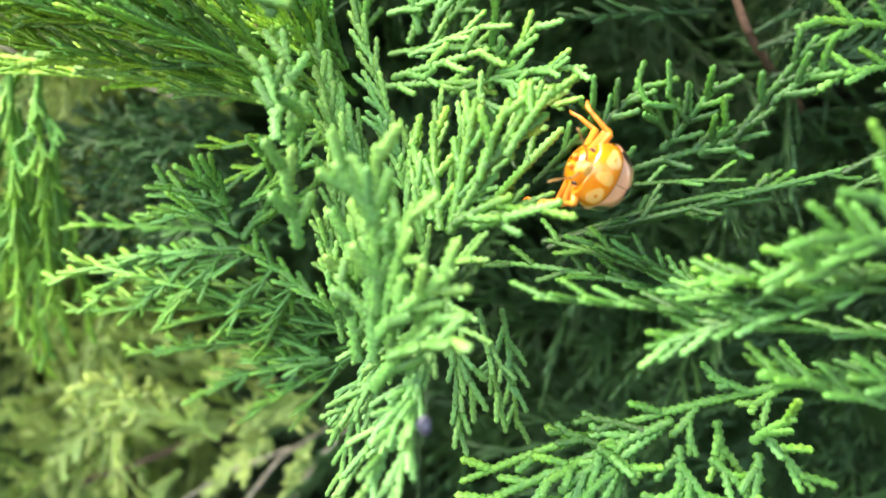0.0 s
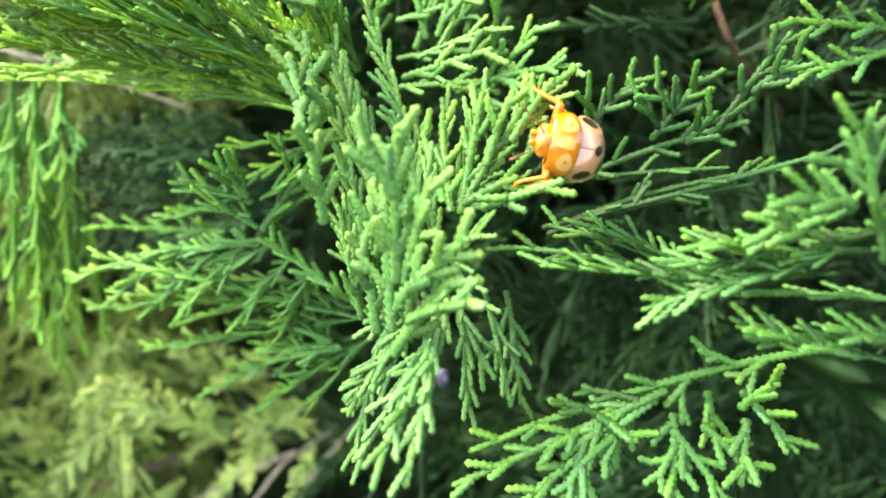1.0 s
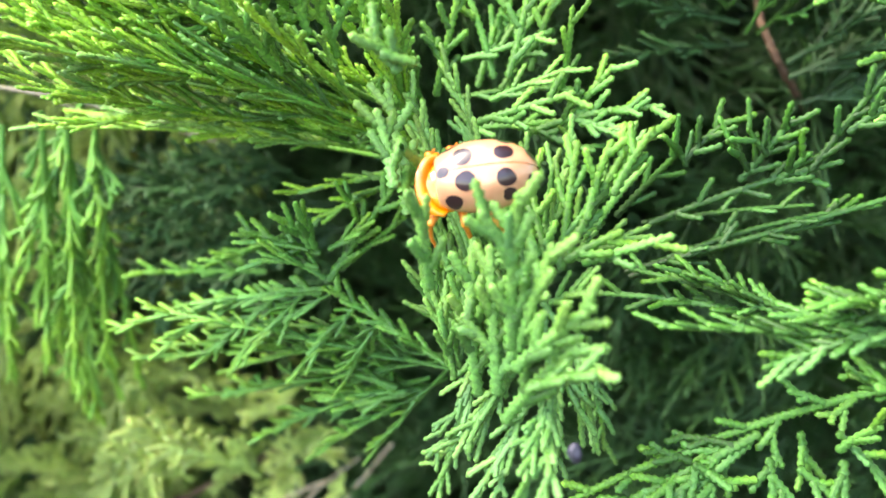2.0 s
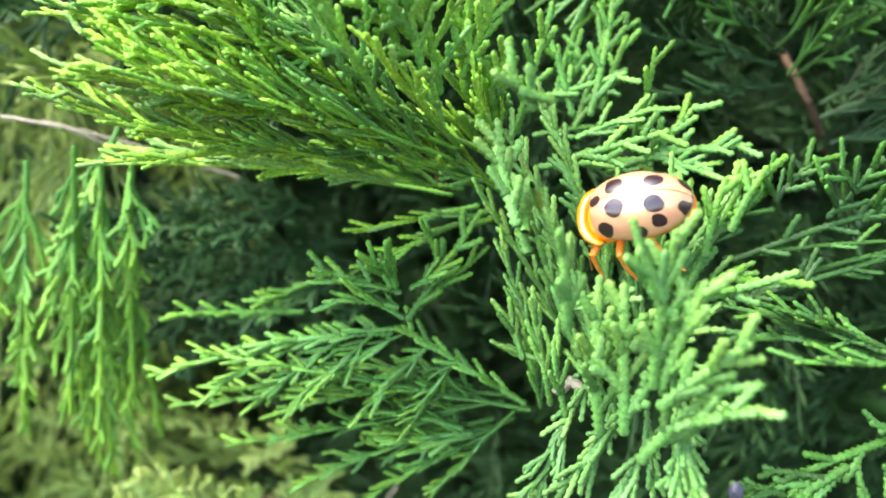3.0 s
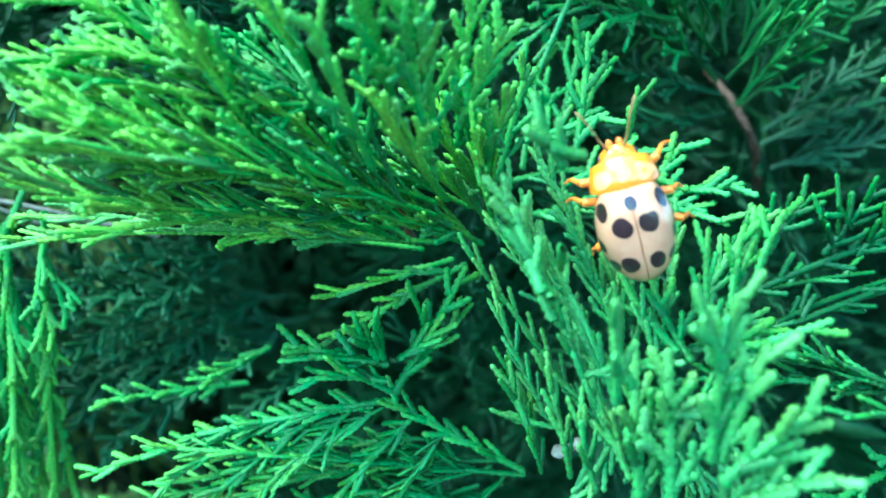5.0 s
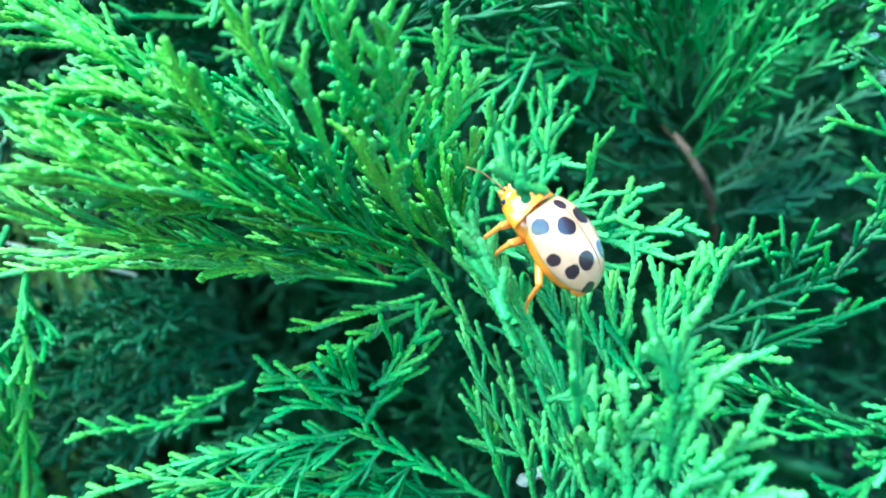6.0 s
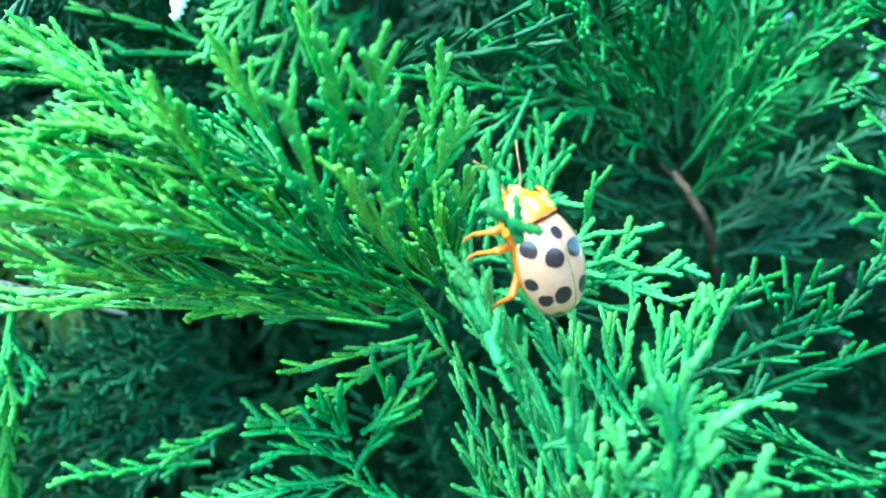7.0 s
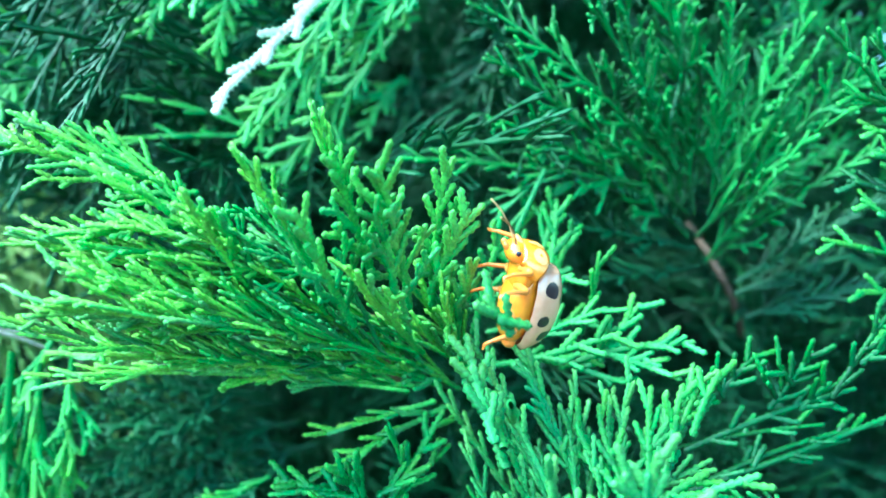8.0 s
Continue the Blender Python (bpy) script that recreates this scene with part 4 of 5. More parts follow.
spray('over', (-2.14, 15.05, 2.90), (-4.30, 14.25, 3.19), n=8, reach=0.22)
spray('over', (-5.45, 14.75, 2.96), (-6.88, 13.95, 3.45), n=8, reach=0.22)
spray('over', (-2.03, 13.93, 4.64), (-3.66, 13.13, 4.53), n=8, reach=0.22)
spray('over', (-6.13, 15.42, 3.05), (-6.84, 14.62, 3.15), n=8, reach=0.22)
spray('over', (-3.89, 15.63, 5.12), (-5.63, 14.83, 3.63), n=8, reach=0.22)
spray('over', (-6.02, 14.06, 3.46), (-6.87, 13.26, 1.83), n=8, reach=0.22)
spray('over', (-0.97, 14.00, 2.67), (-3.36, 13.20, 1.90), n=8, reach=0.22)
spray('over', (-5.87, 14.28, 3.54), (-6.41, 13.48, 2.26), n=8, reach=0.22)
spray('over', (-2.67, 14.01, 4.76), (-3.90, 13.21, 2.84), n=8, reach=0.22)
spray('over', (-0.29, 14.61, 2.99), (-2.09, 13.81, 1.98), n=8, reach=0.22)
spray('over', (-2.31, 15.83, 3.98), (-4.32, 15.03, 3.27), n=8, reach=0.22)
spray('over', (-3.33, 13.97, 4.02), (-4.56, 13.17, 3.67), n=8, reach=0.22)
spray('over', (-0.22, 14.30, 3.99), (-1.54, 13.50, 3.35), n=8, reach=0.22)
spray('over', (-2.91, 13.27, 4.89), (-4.55, 12.47, 4.28), n=8, reach=0.22)
spray('over', (-2.48, 15.15, 4.21), (-4.05, 14.35, 3.78), n=8, reach=0.22)
spray('over', (-1.59, 15.89, 5.72), (-2.96, 15.09, 3.70), n=8, reach=0.22)
# farther shoots that show through the gaps
spray('far', (-4.69, 17.00, -8.17), (-6.39, 15.50, -7.32), n=9)
spray('far', (-4.47, 17.00, -8.74), (-5.51, 15.50, -9.14), n=9)
spray('far', (-5.47, 17.00, -8.44), (-7.15, 16.00, -8.45), n=8)
spray('far', (-6.05, 17.50, -9.24), (-8.51, 16.50, -8.14), n=9)
spray('far', (-3.88, 16.50, -8.77), (-4.13, 15.00, -9.41), n=8)
spray('far', (-4.05, 16.00, -9.05), (-4.85, 15.00, -9.79), n=8)
spray('far', (-6.69, 18.00, -10.39), (-9.39, 17.00, -9.49), n=9)
spray('far', (-7.29, 18.00, -11.00), (-9.58, 16.50, -10.62), n=9)
spray('far', (-7.88, 18.00, -8.87), (-9.51, 17.00, -7.54), n=8)
spray('far', (-8.95, 18.00, -10.04), (-10.58, 17.00, -8.90), n=8)
spray('far', (-2.79, 16.00, -8.01), (-4.28, 15.00, -8.24), n=8)
spray('far', (-4.44, 16.00, -7.58), (-5.65, 15.50, -6.71), n=6)
spray('far', (-6.83, 17.00, -8.13), (-8.03, 15.50, -9.49), n=9)
spray('far', (-3.45, 16.00, -6.95), (-4.66, 15.00, -7.24), n=8)
spray('far', (-7.21, 16.00, -6.89), (-8.39, 15.00, -5.97), n=9)
spray('far', (-5.58, 16.50, -6.87), (-6.81, 15.00, -6.47), n=9)
spray('far', (-2.77, 15.50, -8.80), (-3.15, 14.60, -9.57), n=7)
spray('far', (-5.70, 16.00, -9.84), (-6.30, 15.00, -10.29), n=7)
spray('far', (-10.84, 18.00, -9.11), (-11.94, 17.00, -8.04), n=8)
spray('deep', (-2.18, 14.00, -3.19), (-4.82, 13.00, -3.50), n=9)
spray('deep', (-2.54, 14.00, -2.80), (-5.17, 13.00, -2.80), n=10)
spray('deep', (-2.88, 14.00, -2.41), (-5.20, 12.50, -2.10), n=9)
spray('deep', (-3.25, 14.00, -2.96), (-5.77, 12.60, -3.65), n=9)
spray('deep', (-3.88, 14.00, -3.12), (-5.97, 13.00, -3.10), n=8)
spray('deep', (-3.23, 13.50, -2.12), (-4.87, 12.50, -1.64), n=8)
spray('deep', (-4.19, 13.00, -2.16), (-5.82, 12.00, -2.20), n=8)
spray('deep', (-4.86, 14.00, -2.17), (-6.53, 12.80, -2.28), n=9)
spray('deep', (-5.14, 14.00, -2.61), (-6.75, 12.60, -2.94), n=9)
spray('deep', (-4.12, 13.60, -3.36), (-6.05, 12.40, -3.89), n=9)
spray('deep', (-3.62, 13.40, -3.68), (-5.29, 12.20, -4.19), n=9)
spray('deep', (-5.54, 13.60, -3.30), (-6.84, 12.60, -3.92), n=8)
spray('deep', (-4.38, 13.20, -2.54), (-5.52, 12.00, -2.82), n=8)
spray('deep', (-2.93, 12.80, -3.18), (-4.30, 11.80, -3.52), n=8)
spray('deep', (-5.74, 13.00, -2.11), (-6.83, 12.20, -2.06), n=8)
spray('deep', (-3.71, 13.00, -2.17), (-4.84, 12.00, -2.38), n=8)
spray('deep', (-2.45, 12.60, -3.48), (-3.64, 11.60, -3.81), n=8)
spray('reach', (-2.27, 8.90, -2.76), (-3.29, 9.30, -3.51), n=8, reach=0.2)
spray('reach', (-2.58, 9.00, -2.78), (-3.57, 9.50, -3.80), n=8, reach=0.2)
spray('reach', (-2.99, 9.20, -2.92), (-4.00, 9.70, -3.83), n=8, reach=0.2)
spray('reach', (-3.41, 9.40, -3.03), (-4.54, 9.90, -3.77), n=8, reach=0.2)
spray('reach', (-1.96, 8.80, -2.85), (-2.71, 9.20, -3.80), n=8, reach=0.2)
spray('reach', (-1.68, 8.60, -2.92), (-2.18, 9.00, -3.92), n=8, reach=0.2)
spray('far', (-4.72, 14.00, -7.57), (-6.26, 13.00, -6.40), n=9)
spray('far', (-5.43, 14.00, -7.96), (-6.54, 13.00, -6.67), n=9)
spray('far', (-4.12, 13.60, -7.72), (-5.63, 12.80, -6.63), n=9)


# ---- the inner foliage, too dense to count, with unseen boughs added for shade ----
def inner_foliage():
    rng = np.random.default_rng(5)
    kinds = []
    for coarse in (False, True):
        for k in range(7):
            g = Growth()
            L = rng.uniform(0.03, 0.05)
            face = unit(rng.normal(0, 0.3, 3) + (0, 0, 1))
            path = bowed((0, 0, 0), (1, 0, 0), L, (0.3, 0, -0.5), 0.5, 8)
            sides, pitch = (3, 0.02) if coarse else (3, 0.004)
            g.tube(path, 0.0005, 0.00042, 0.1, 0.5, sides, pitch)
            m = 9 if coarse else 11
            for j in range(m):
                s = 0.06 + 0.9 * j / m
                i = min(7, int(s * 8))
                p, t = path[i], unit(path[i + 1] - path[i])
                way = spun(t, face, (1 if j % 2 else -1) * rng.uniform(25, 45)) + face * rng.uniform(-0.2, 0.4)
                shoot(g, rng, p, way, L * 0.42 * (1.1 - 0.7 * s), face, t, 0.001 if coarse else 0.00042, 0.12, 0.5, sides, pitch, gap=0.1 if coarse else 0.0042)
            kinds.append(g.arrays())
    inside, sunny = [[], [], [], 0], [[], [], [], 0]

    def put(kind, place, out, roll, size, fresh, heap=inside):
        v, f, q = kinds[kind]
        x = unit(out)
        up = unit(np.cross(x, np.cross(np.array([0, 0, 1.0]), x)))
        y = np.cross(up, x)
        c, s = math.cos(roll), math.sin(roll)
        rot = np.stack([x, c * y + s * up, c * up - s * y], 1)
        heap[0].append(v * size @ rot.T + place)
        ff = f.copy()
        ff[ff >= 0] += heap[3]
        heap[1].append(ff)
        heap[2].append(np.clip(q * fresh, 0, 1))
        heap[3] += len(v)

    for k in range(950):  # close behind the sprays
        x, z = rng.uniform(-12, 14), rng.uniform(-12, 9)
        y = 11.8 + rng.gamma(2.0, 2.2)
        if x < -1.5 and z < -3.5 and y < 19 or x < -6 and y < 16 or x < -2.5 and z < 0.5 and y < 17.5 or abs(x + 1) < 1.8 and abs(z + 3.6) < 1.6 and y < 17:
            continue
        out = np.array([rng.normal(-0.35, 0.6), rng.normal(-0.7, 0.35), rng.normal(0.0, 0.5)])
        put(rng.integers(0, 7), np.array(cm(x, y, z)), out, rng.normal(0, 0.8), rng.uniform(0.7, 1.1), rng.uniform(0.5, 1.0))
    for k in range(2080):  # deeper in
        place = np.array([rng.uniform(-0.34, 0.34), rng.uniform(0.19, 0.42), EYE + rng.uniform(-0.36, 0.26)])
        if place[0] < -0.08 and place[1] < 0.22:
            continue
        out = np.array([rng.normal(-0.1, 0.7), rng.normal(-0.6, 0.5), rng.normal(0.1, 0.6)])
        near = place[1] < 0.25 and abs(place[0]) < 0.16 and abs(place[2] - EYE) < 0.15
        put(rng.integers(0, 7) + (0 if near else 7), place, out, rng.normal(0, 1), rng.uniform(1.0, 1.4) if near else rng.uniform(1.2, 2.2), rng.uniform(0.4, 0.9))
    for k in range(1050):  # the far side of the shrub, which closes the view
        place = np.array([rng.uniform(-0.5, 0.36), rng.uniform(0.34, 0.55), EYE + rng.uniform(-0.15, 0.45)])
        out = np.array([rng.normal(-0.2, 0.6), rng.normal(-0.6, 0.5), rng.normal(0.2, 0.5)])
        put(7 + rng.integers(0, 7), place, out, rng.normal(0, 1), rng.uniform(2.0, 3.2), rng.uniform(0.4, 0.9))
    for k in range(750):  # the outside of the shrub, out of view, which holds back skylight
        th, ph = rng.uniform(0, 2 * math.pi), rng.uniform(-0.95, 1)
        ring = math.sqrt(1 - ph * ph)
        q = rng.uniform(0.6, 1.0) ** 0.5
        place = np.array([0.55 * ring * math.cos(th) * q, 0.58 + 0.42 * ring * math.sin(th) * q, 0.66 + 0.64 * ph * q])
        if place[1] < 0.2 and abs(place[0]) < 0.24 and abs(place[2] - EYE) < 0.2 or place[0] < -0.05 and place[1] < 0.3:
            continue
        out = np.array([math.cos(th) * ring, math.sin(th) * ring, ph * 0.5]) + rng.normal(0, 0.4, 3)
        put(7 + rng.integers(0, 7), place, out, rng.normal(0, 0.8), rng.uniform(1.8, 3.4), rng.uniform(0.4, 1.1))
    for k in range(760):  # unseen bulge and overhang, added beside and above the view to shade it
        if k % 2:
            place = np.array([rng.uniform(0.18, 0.4), rng.uniform(-0.02, 0.25), EYE + rng.uniform(-0.2, 0.3)])
            if place[0] < 0.21 + 0.95 * max(0, place[1] - 0.08):
                continue
        else:
            place = np.array([rng.uniform(0.03, 0.32), rng.uniform(0.13, 0.32), EYE + rng.uniform(0.11, 0.3)])
        out = np.array([rng.normal(-0.2, 0.5), rng.normal(-0.6, 0.4), rng.normal(0.1, 0.5)])
        put(7 + rng.integers(0, 7), place, out, rng.normal(0, 1), rng.uniform(1.0, 1.8), rng.uniform(0.5, 1.0))
    for k in range(300):  # an unseen lobe, added beside and behind the eye to block light
        place = np.array([rng.uniform(0.2, 0.5), rng.uniform(-0.45, -0.05), EYE + rng.uniform(-0.3, 0.35)])
        out = np.array([rng.normal(-0.6, 0.4), rng.normal(-0.2, 0.5), rng.normal(0.1, 0.5)])
        put(7 + rng.integers(0, 7), place, out, rng.normal(0, 1), rng.uniform(1.4, 2.4), rng.uniform(0.5, 1.0))
    for k in range(190):  # an unseen bough, added above the brown stem to shade what lies behind
        place = np.array([rng.uniform(-0.01, 0.12), rng.uniform(0.1, 0.25), EYE + rng.uniform(0.12, 0.24)])
        out = np.array([rng.normal(-0.3, 0.5), rng.normal(-0.5, 0.4), rng.normal(0.1, 0.4)])
        put(7 + rng.integers(0, 7), place, out, rng.normal(0, 1), rng.uniform(0.9, 1.4), rng.uniform(0.5, 1.0))
    for k in range(480):  # unseen boughs, added over the shaded side to keep it dark
        place = np.array([rng.uniform(0.07, 0.34), rng.uniform(-0.12, 0.14), EYE + rng.uniform(0.1, 0.32)])
        out = np.array([rng.normal(-0.2, 0.5), rng.normal(-0.6, 0.4), rng.normal(0.1, 0.5)])
        put(7 + rng.integers(0, 7), place, out, rng.normal(0, 1), rng.uniform(1.0, 1.8), rng.uniform(0.5, 1.0))
    for k in range(400):  # yellow-green shoots on the sunny side, coloured bright as if sunlit
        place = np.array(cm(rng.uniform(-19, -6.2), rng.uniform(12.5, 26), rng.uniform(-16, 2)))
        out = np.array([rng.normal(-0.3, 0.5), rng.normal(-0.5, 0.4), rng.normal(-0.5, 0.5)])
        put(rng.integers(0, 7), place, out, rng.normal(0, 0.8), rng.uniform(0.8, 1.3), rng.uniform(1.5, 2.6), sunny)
    for name, heap, mat, label in (("inner_foliage", inside, LEAF_DEEP, "dark inner foliage of the shrub, with unseen boughs added for shade"),
                                   ("outer_foliage", sunny, LEAF_OLIVE, "yellow-green foliage on the sunny side, with sunlight put into its colour")):
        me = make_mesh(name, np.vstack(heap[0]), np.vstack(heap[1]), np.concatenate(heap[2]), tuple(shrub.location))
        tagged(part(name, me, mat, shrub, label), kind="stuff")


inner_foliage()


# ---- a lumpy dark core, added so that no sky shows through the shrub ----
def shrub_core_mesh():
    bm = bmesh.new()
    bmesh.ops.create_icosphere(bm, subdivisions=5, radius=1)
    for v in bm.verts:
        k = 1 + 0.12 * noise.noise(v.co * 3) + 0.1 * noise.noise(v.co * 11) + 0.05 * noise.noise(v.co * 30)
        v.co = Vector((v.co.x * 0.5, v.co.y * 0.3, v.co.z * 0.56)) * k
    me = bpy.data.meshes.new("shrub_core")
    bm.to_mesh(me)
    bm.free()
    return me


HEART = plain("dark_core", (0.02, 0.024, 0.012), (0.07, 0.075, 0.04), 90, 0.9, 0.2, 0.9, 0.004)
tagged(part("shrub_core", shrub_core_mesh(), HEART, shrub, "lumpy dark core added to close gaps inside the shrub", Vector((0.08, 0.72, 0.66)) - shrub.location), kind="stuff")


# ---- a speck on the lower shoots ----
def dropping_mesh():
    bm = bmesh.new()
    bmesh.ops.create_icosphere(bm, subdivisions=3, radius=0.00055)
    for v in bm.verts:
        v.co *= 1 + 0.25 * noise.noise(v.co * 2500)
        v.co.z *= 1.4
    for f in bm.faces:
        f.smooth = True
    me = bpy.data.meshes.new("insect_dropping")
    bm.to_mesh(me)
    bm.free()
    return me


speck = tagged(part("insect_dropping", dropping_mesh(), DROPPING), "small dark bluish insect dropping stuck on a shoot", "dropping")
speck.location = cm(-0.24, 5.11, -2.79)


# ---- the beetle ----
def dome_mesh(name, a, b, c, side=0, power=0.6, rings=28, spokes=40, low=0.0):
    """Half an oval dome: side +1 or -1 takes one half along the seam, 0 the whole."""
    bm = bmesh.new()
    th0, th1 = ((0, math.pi) if side > 0 else (math.pi, 2 * math.pi)) if side else (0, 2 * math.pi)
    grid = []
    for i in range(rings + 1):
        r = EDGE * i / rings
        row = []
        for j in range(spokes + 1):
            th = th0 + (th1 - th0) * j / spokes
            x, y = a * r * math.cos(th), b * r * math.sin(th)
            y += side * 0.00004
            if x > FRONT:  # the front edge stands steep behind the pronotum
                x = FRONT + 0.12 * (x - FRONT)
            row.append(bm.verts.new((x, y, dome(r, c) + low)))
        grid.append(row)
    under = [bm.verts.new((v.co.x * 0.9, v.co.y * 0.9, v.co.z - c * 0.12)) for v in grid[-1]]
    grid.append(under)
    for i in range(rings + 1):
        for j in range(spokes):
            q = (grid[i][j], grid[i + 1][j], grid[i + 1][j + 1], grid[i][j + 1])
            bm.faces.new(q)
    bmesh.ops.remove_doubles(bm, verts=bm.verts, dist=1e-6)
    bmesh.ops.recalc_face_normals(bm, faces=bm.faces)
    for f in bm.faces:
        f.smooth = True
    me = bpy.data.meshes.new(name)
    bm.to_mesh(me)
    bm.free()
    return me


def dome(r, c):
    return c * max(0.0, 1 - r**3) ** 0.52


def ball_mesh(name, sx, sy, sz, shift=(0, 0, 0)):
    bm = bmesh.new()
    bmesh.ops.create_uvsphere(bm, u_segments=24, v_segments=16, radius=1)
    for v in bm.verts:
        v.co = Vector((v.co.x * sx, v.co.y * sy, v.co.z * sz)) + Vector(shift)
    for f in bm.faces:
        f.smooth = True
    me = bpy.data.meshes.new(name)
    bm.to_mesh(me)
    bm.free()
    return me


MM = 0.001
A, B, H = 5.05 * MM, 3.25 * MM, 3.95 * MM  # half length, half width, height of the wing cases
FRONT = 3.65 * MM  # where the wing cases meet the pronotum
EDGE = 0.955  # how far down the dome the wing cases reach


def spot_mesh(x, y, size, seed):
    """A spot of uneven outline that lies on the wing case."""
    bm = bmesh.new()
    rng = random.Random(seed)
    wob = [rng.uniform(0.76, 1.2) for _ in range(7)]
    r0, e = math.hypot(x / A, y / B), 1e-6  # on the steep flank the spot takes less room in plan
    gx = (dome(math.hypot((x + e) / A, y / B), H) - dome(r0, H)) / e
    gy = (dome(math.hypot(x / A, (y + e) / B), H) - dome(r0, H)) / e
    g = math.hypot(gx, gy)
    gx, gy, less = gx / (g + 1e-9), gy / (g + 1e-9), 1 / math.sqrt(1 + 0.8 * g * g)
    rows = []
    for i in range(9):
        row = []
        for j in range(21):
            th = 2 * math.pi * j / 20
            w = wob[int(th / (2 * math.pi) * 7) % 7] * (1 - (th * 7 / (2 * math.pi)) % 1) + wob[(int(th / (2 * math.pi) * 7) + 1) % 7] * ((th * 7 / (2 * math.pi)) % 1)
            dx, dy = size * 1.05 * w * i / 8 * math.cos(th), size * 0.92 * w * i / 8 * math.sin(th)
            along = (dx * gx + dy * gy) * (less - 1)
            px, py = x + dx + gx * along, y + dy + gy * along
            if y and py * y < 0 or y and abs(py) < 0.0001:
                py = math.copysign(0.0001, y)
            r = math.hypot(px / A, py / B)
            if r > EDGE - 0.01:
                px, py, r = px * (EDGE - 0.01) / r, py * (EDGE - 0.01) / r, EDGE - 0.01
            at_ = Vector((px, py, dome(r, H)))
            out = Vector((px / A**2, py / B**2, at_.z / H**2 + 1e-9)).normalized()
            row.append(bm.verts.new(at_ + out * 0.00004))
        rows.append(row)
    for i in range(8):
        for j in range(20):
            try:
                bm.faces.new((rows[i][j], rows[i + 1][j], rows[i + 1][j + 1], rows[i][j + 1]))
            except ValueError:
                pass
    bmesh.ops.remove_doubles(bm, verts=bm.verts, dist=1e-6)
    bmesh.ops.recalc_face_normals(bm, faces=bm.faces)
    for f in bm.faces:
        f.smooth = True
        if f.normal.z < 0:
            f.normal_flip()
    me = bpy.data.meshes.new("spot")
    bm.to_mesh(me)
    bm.free()
    return me


def limb_mesh(name, points, radii):
    g = Growth()
    for (p, q), (r0, r1) in zip(zip(points, points[1:]), radii):
        p, q = np.array(p) * MM, np.array(q) * MM
        path = p + (q - p) * np.linspace(0, 1, 6)[:, None]
        g.tube(path, r0 * MM, r1 * MM, 0, 0, 8, 0.0003, True)
    v, f, q = g.arrays()
    return make_mesh(name, v, f, q)


def shield_point(x, y):
    """A place on the pronotum, arched across and falling towards the head; x and y run from -1 to 1."""
    half = SHIELD_WIDE * (1 - 0.2 * (0.5 + 0.5 * x) ** 1.5)
    k = min(1.0, abs(y))
    lift = (1 - k**2.2) ** 0.5
    fall = 1 - 0.62 * (0.5 + 0.5 * x) ** 2.2
    return Vector((SHIELD_LONG * (1 + x * (1 - 0.16 * k * k)) - 0.45 * MM * k * k - 0.1 * MM, half * y, SHIELD_HIGH * lift * fall - 0.3 * MM))


def shield_mesh():
    bm = bmesh.new()
    n, m = 16, 28
    top = [[bm.verts.new(shield_point(-1 + 2 * i / n, math.sin(math.pi * (j / m - 0.5)))) for j in range(m + 1)] for i in range(n + 1)]
    low = [[bm.verts.new(Vector((v.co.x * 0.86, v.co.y * 0.84, v.co.z * 0.72 - 0.5 * MM))) for v in row] for row in top]
    for i in range(n):
        for j in range(m):
            bm.faces.new((top[i][j], top[i + 1][j], top[i + 1][j + 1], top[i][j + 1]))
            bm.faces.new((low[i][j], low[i][j + 1], low[i + 1][j + 1], low[i + 1][j]))
    for j in range(m):
        bm.faces.new((top[0][j], top[0][j + 1], low[0][j + 1], low[0][j]))
        bm.faces.new((top[n][j + 1], top[n][j], low[n][j], low[n][j + 1]))
    for i in range(n):
        bm.faces.new((top[i + 1][0], top[i][0], low[i][0], low[i + 1][0]))
        bm.faces.new((top[i][m], top[i + 1][m], low[i + 1][m], low[i][m]))
    bmesh.ops.recalc_face_normals(bm, faces=bm.faces)
    for f in bm.faces:
        f.smooth = True
    me = bpy.data.meshes.new("pronotum")
    bm.to_mesh(me)
    bm.free()
    return me


def shield_patch(x0, y0, rx, ry, hole=0.0):
    """A pale patch, or a ring where it has a hole, that lies on the pronotum."""
    bm = bmesh.new()
    rings, spokes = 8, 24
    rows = []
    for i in range(rings + 1):
        r = hole + (1 - hole) * i / rings
        row = []
        for j in range(spokes):
            a = 2 * math.pi * j / spokes
            w = r * (1 + 0.1 * math.sin(3 * a + 5 * x0))
            p = shield_point(max(-0.97, min(0.97, x0 + rx * w * math.cos(a))), max(-0.97, min(0.97, y0 + ry * w * math.sin(a))))
            row.append(bm.verts.new(p + Vector((0.1, p.y / SHIELD_WIDE, 1.0)).normalized() * 0.05 * MM))
        rows.append(row)
    for i in range(rings):
        for j in range(spokes):
            bm.faces.new((rows[i][j], rows[i + 1][j], rows[i + 1][(j + 1) % spokes], rows[i][(j + 1) % spokes]))
    bmesh.ops.remove_doubles(bm, verts=bm.verts, dist=1e-6)
    bmesh.ops.recalc_face_normals(bm, faces=bm.faces)
    for f in bm.faces:
        f.smooth = True
    me = bpy.data.meshes.new("patch")
    bm.to_mesh(me)
    bm.free()
    return me


SHIELD_LONG, SHIELD_WIDE, SHIELD_HIGH = 1.2 * MM, 2.85 * MM, 2.15 * MM
beetle = tagged(new("leaf_beetle"), "orange leaf beetle with cream wing cases and dark spots", "beetle")
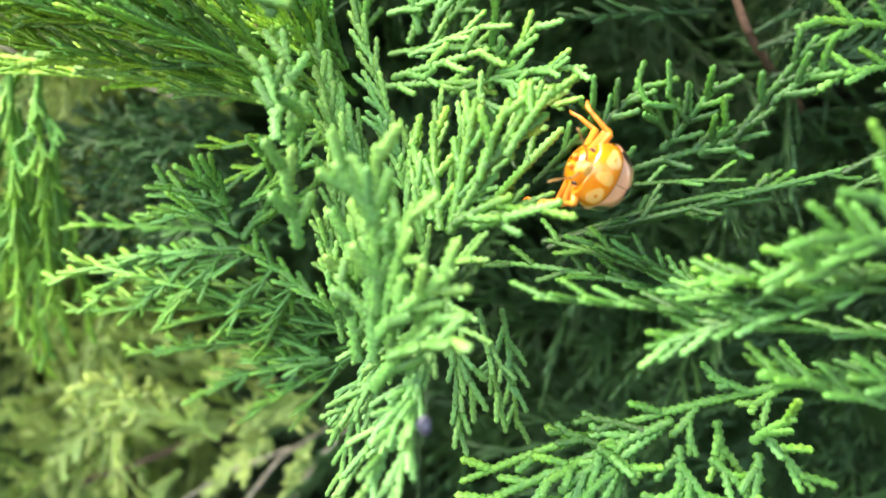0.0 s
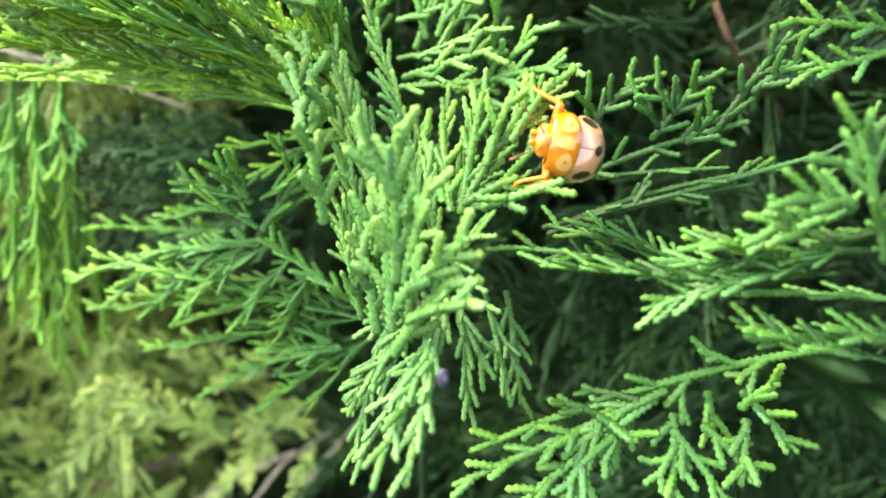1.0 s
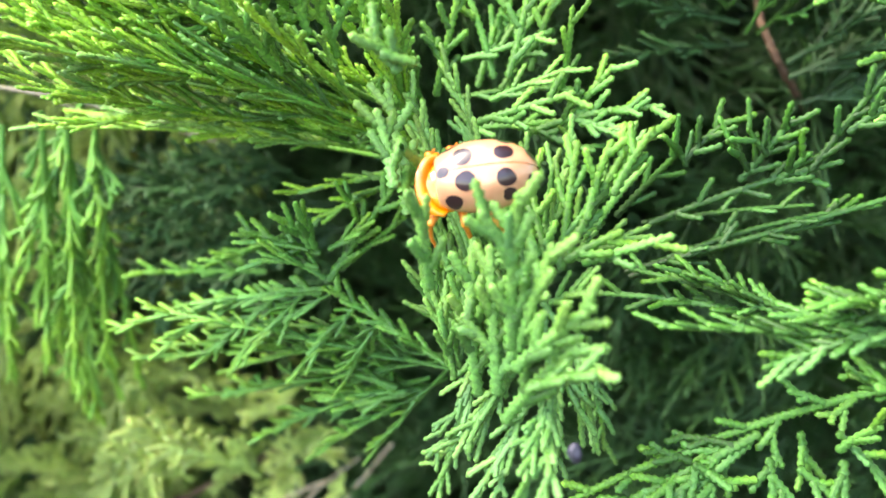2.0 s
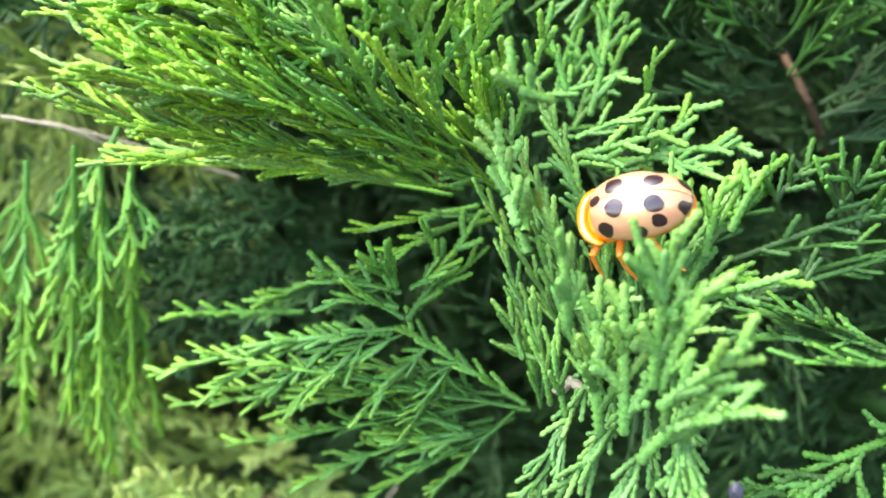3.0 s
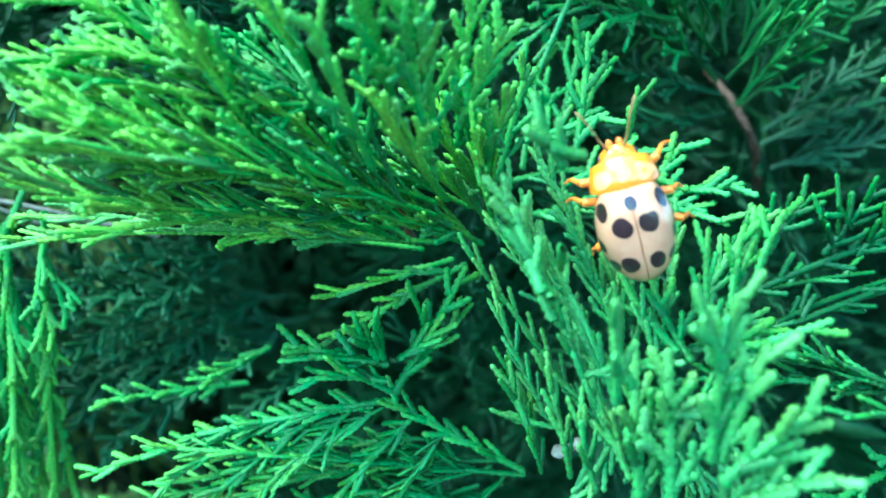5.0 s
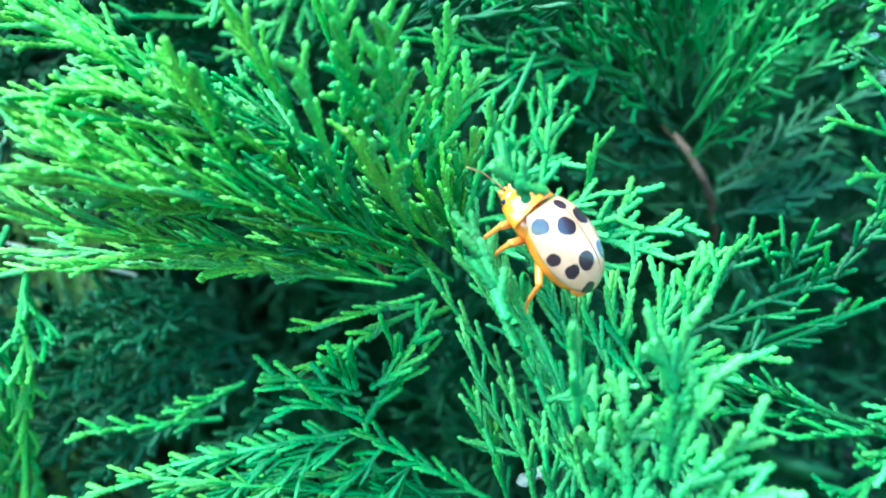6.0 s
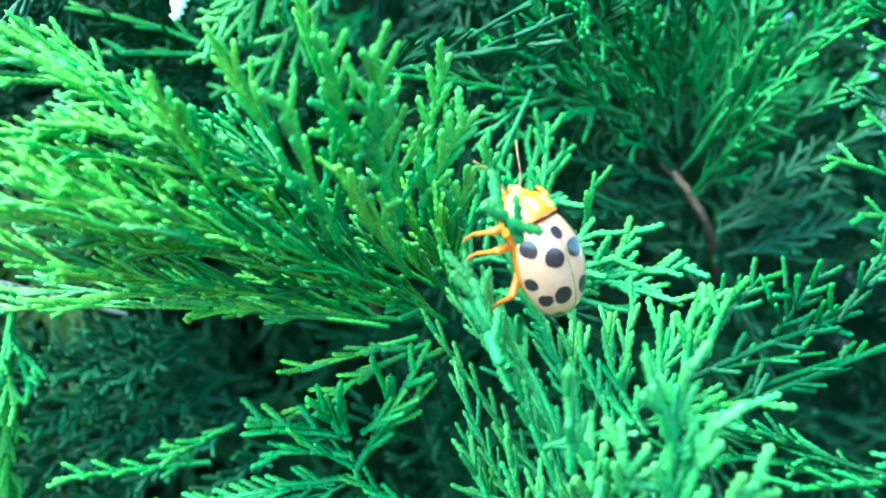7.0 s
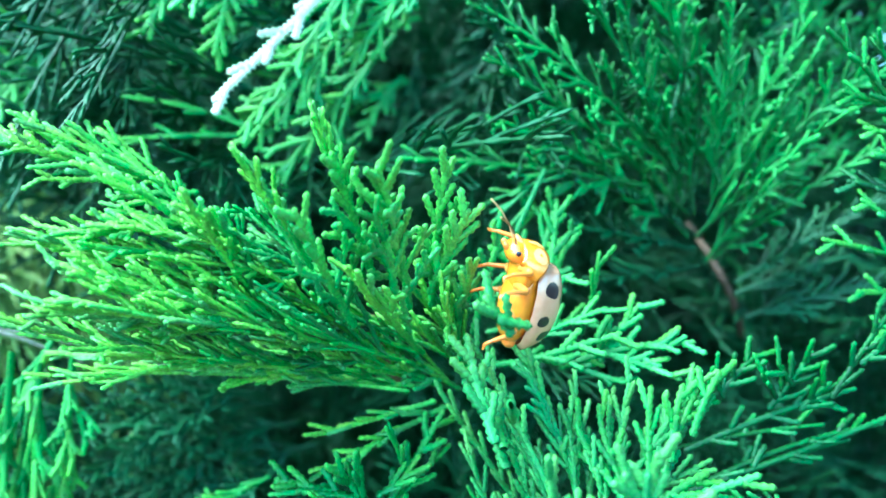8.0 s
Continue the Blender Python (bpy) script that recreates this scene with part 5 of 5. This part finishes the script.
part("abdomen", ball_mesh("abdomen", 4.2 * MM, 2.55 * MM, 1.8 * MM), ORANGE, beetle, "glossy orange underside", (-0.1 * MM, 0, 0.25 * MM))
part("pygidium", ball_mesh("pygidium", 0.9 * MM, 1.3 * MM, 0.7 * MM), LEG_ORANGE, beetle, "reddish tip of the abdomen", (-3.95 * MM, 0, 0.3 * MM))
part("thorax", ball_mesh("thorax", 2.5 * MM, 2.3 * MM, 1.25 * MM), ORANGE, beetle, place=(3.0 * MM, 0, -0.2 * MM))
HINGE = Vector((3.75 * MM, 0, 0.35 * MM))  # where pronotum and head nod
pronotum = part("pronotum", shield_mesh(), ORANGE, beetle, "glossy orange pronotum", HINGE)
# pale pronotum marks, part pattern, part white reflections put into the colour
PALE = plain("pale_patch", (0.88, 0.4, 0.07), (0.93, 0.52, 0.16), 900, 0.2, 0.6, 0.1, 0.00004)
for s in (1, -1):
    part("patch", shield_patch(-0.05, s * 0.6, 0.58, 0.27, 0.22), PALE, pronotum, "pale cream patch")
part("patch", shield_patch(0.1, 0.0, 0.6, 0.2), PALE, pronotum, "pale cream patch")
head = part("head", ball_mesh("head", 1.15 * MM, 1.6 * MM, 1.05 * MM, shift=(1.8 * MM, 0, -0.45 * MM)), ORANGE, beetle, "orange head", HINGE)
part("face_patch", ball_mesh("face_patch", 0.75 * MM, 0.55 * MM, 0.3 * MM), PALE, head, "pale cream face", (2.4 * MM, 0, 0.32 * MM))
for s in (1, -1):
    part("eye", ball_mesh("eye", 0.26 * MM, 0.18 * MM, 0.26 * MM), EYE_DARK, head, "small dark eye", (2.1 * MM, s * 1.46 * MM, -0.35 * MM))
    part("mouthpart", ball_mesh("mouthpart", 0.5 * MM, 0.3 * MM, 0.3 * MM), LEG_ORANGE, head, place=(2.85 * MM, s * 0.4 * MM, -0.9 * MM))
    part("antenna", limb_mesh("antenna", [(2.7, s * 0.6, -0.1), (3.7, s * 1.1, 0.25), (5.2, s * 1.6, 0.35), (6.4, s * 2.3, 0.1)],
                              [(0.12, 0.08), (0.08, 0.07), (0.09, 0.1)]), FEELER, head, "thin brown antenna")
    case = part("wing_case", dome_mesh("wing_case", A, B, H, s), CREAM, beetle, "cream wing case with dark spots")
    for k, (x, y, size) in enumerate([(2.36, 2.3, 0.74), (1.3, 1.01, 0.84), (-0.57, 2.82, 0.62), (-1.96, 1.04, 0.82), (-2.15, 2.2, 0.62), (-4.2, 1.09, 0.66)]):
        part("spot", spot_mesh(x * MM, s * y * MM, size * MM, k + (s > 0) * 10), SPOT, case)
part("spot", spot_mesh(3.07 * MM, 0.0, 0.58 * MM, 3), SPOT, case)
LEGS = []
for s in (1, -1):
    for k, (x, turn, out) in enumerate([(3.7, 66, 0.82), (2.0, 88, 0.9), (0.0, 122, 1.1)]):
        coxa = Vector((x * MM, s * 1.4 * MM, -0.75 * MM))
        leg = part("leg", limb_mesh("leg", [(0, 0, 0), (2.45 * out, 0, 0.25), (3.15 * out, s * 0.25, -1.5), (3.45 * out, s * 0.6, -2.2), (3.85 * out, s * 0.85, -2.3)],
                                    [(0.4, 0.34), (0.24, 0.19), (0.16, 0.17), (0.15, 0.08)]), LEG_ORANGE, beetle, "orange jointed leg", coxa)
        LEGS.append((leg, coxa, s, turn, k))
walk_times = [0, 0.5, 1.0, 1.5, 1.9, 2.3, 2.8, 3.2, 3.5, 4.0, 4.5, 5.0, 5.5, 6.0, 6.5, 7.0, 7.5, 8.0]


def motions():
    walk(beetle, CLIMB)
    nods = [(0, 42), (0.5, 40), (1.0, 35), (1.3, 28), (1.5, 70), (1.7, 70), (2.8, 68), (3.0, 68), (3.5, 66), (4.0, 60), (4.3, 12),
            (4.7, 0), (5.8, 14), (6.0, 15), (6.5, 18), (7.0, 18), (7.3, 25), (7.5, 27), (7.8, 36), (8.0, 44)]
    for front in (pronotum, head):
        walk(front, [(t, pose(*HINGE, 0, nod, 0)) for t, nod in nods])
    for leg, coxa, s, turn, k in LEGS:
        walk(leg, [(t, pose(*coxa, 0, 0, s * (turn + 11 * (-1) ** (i + k + (s > 0))))) for i, t in enumerate(walk_times)])


motions()
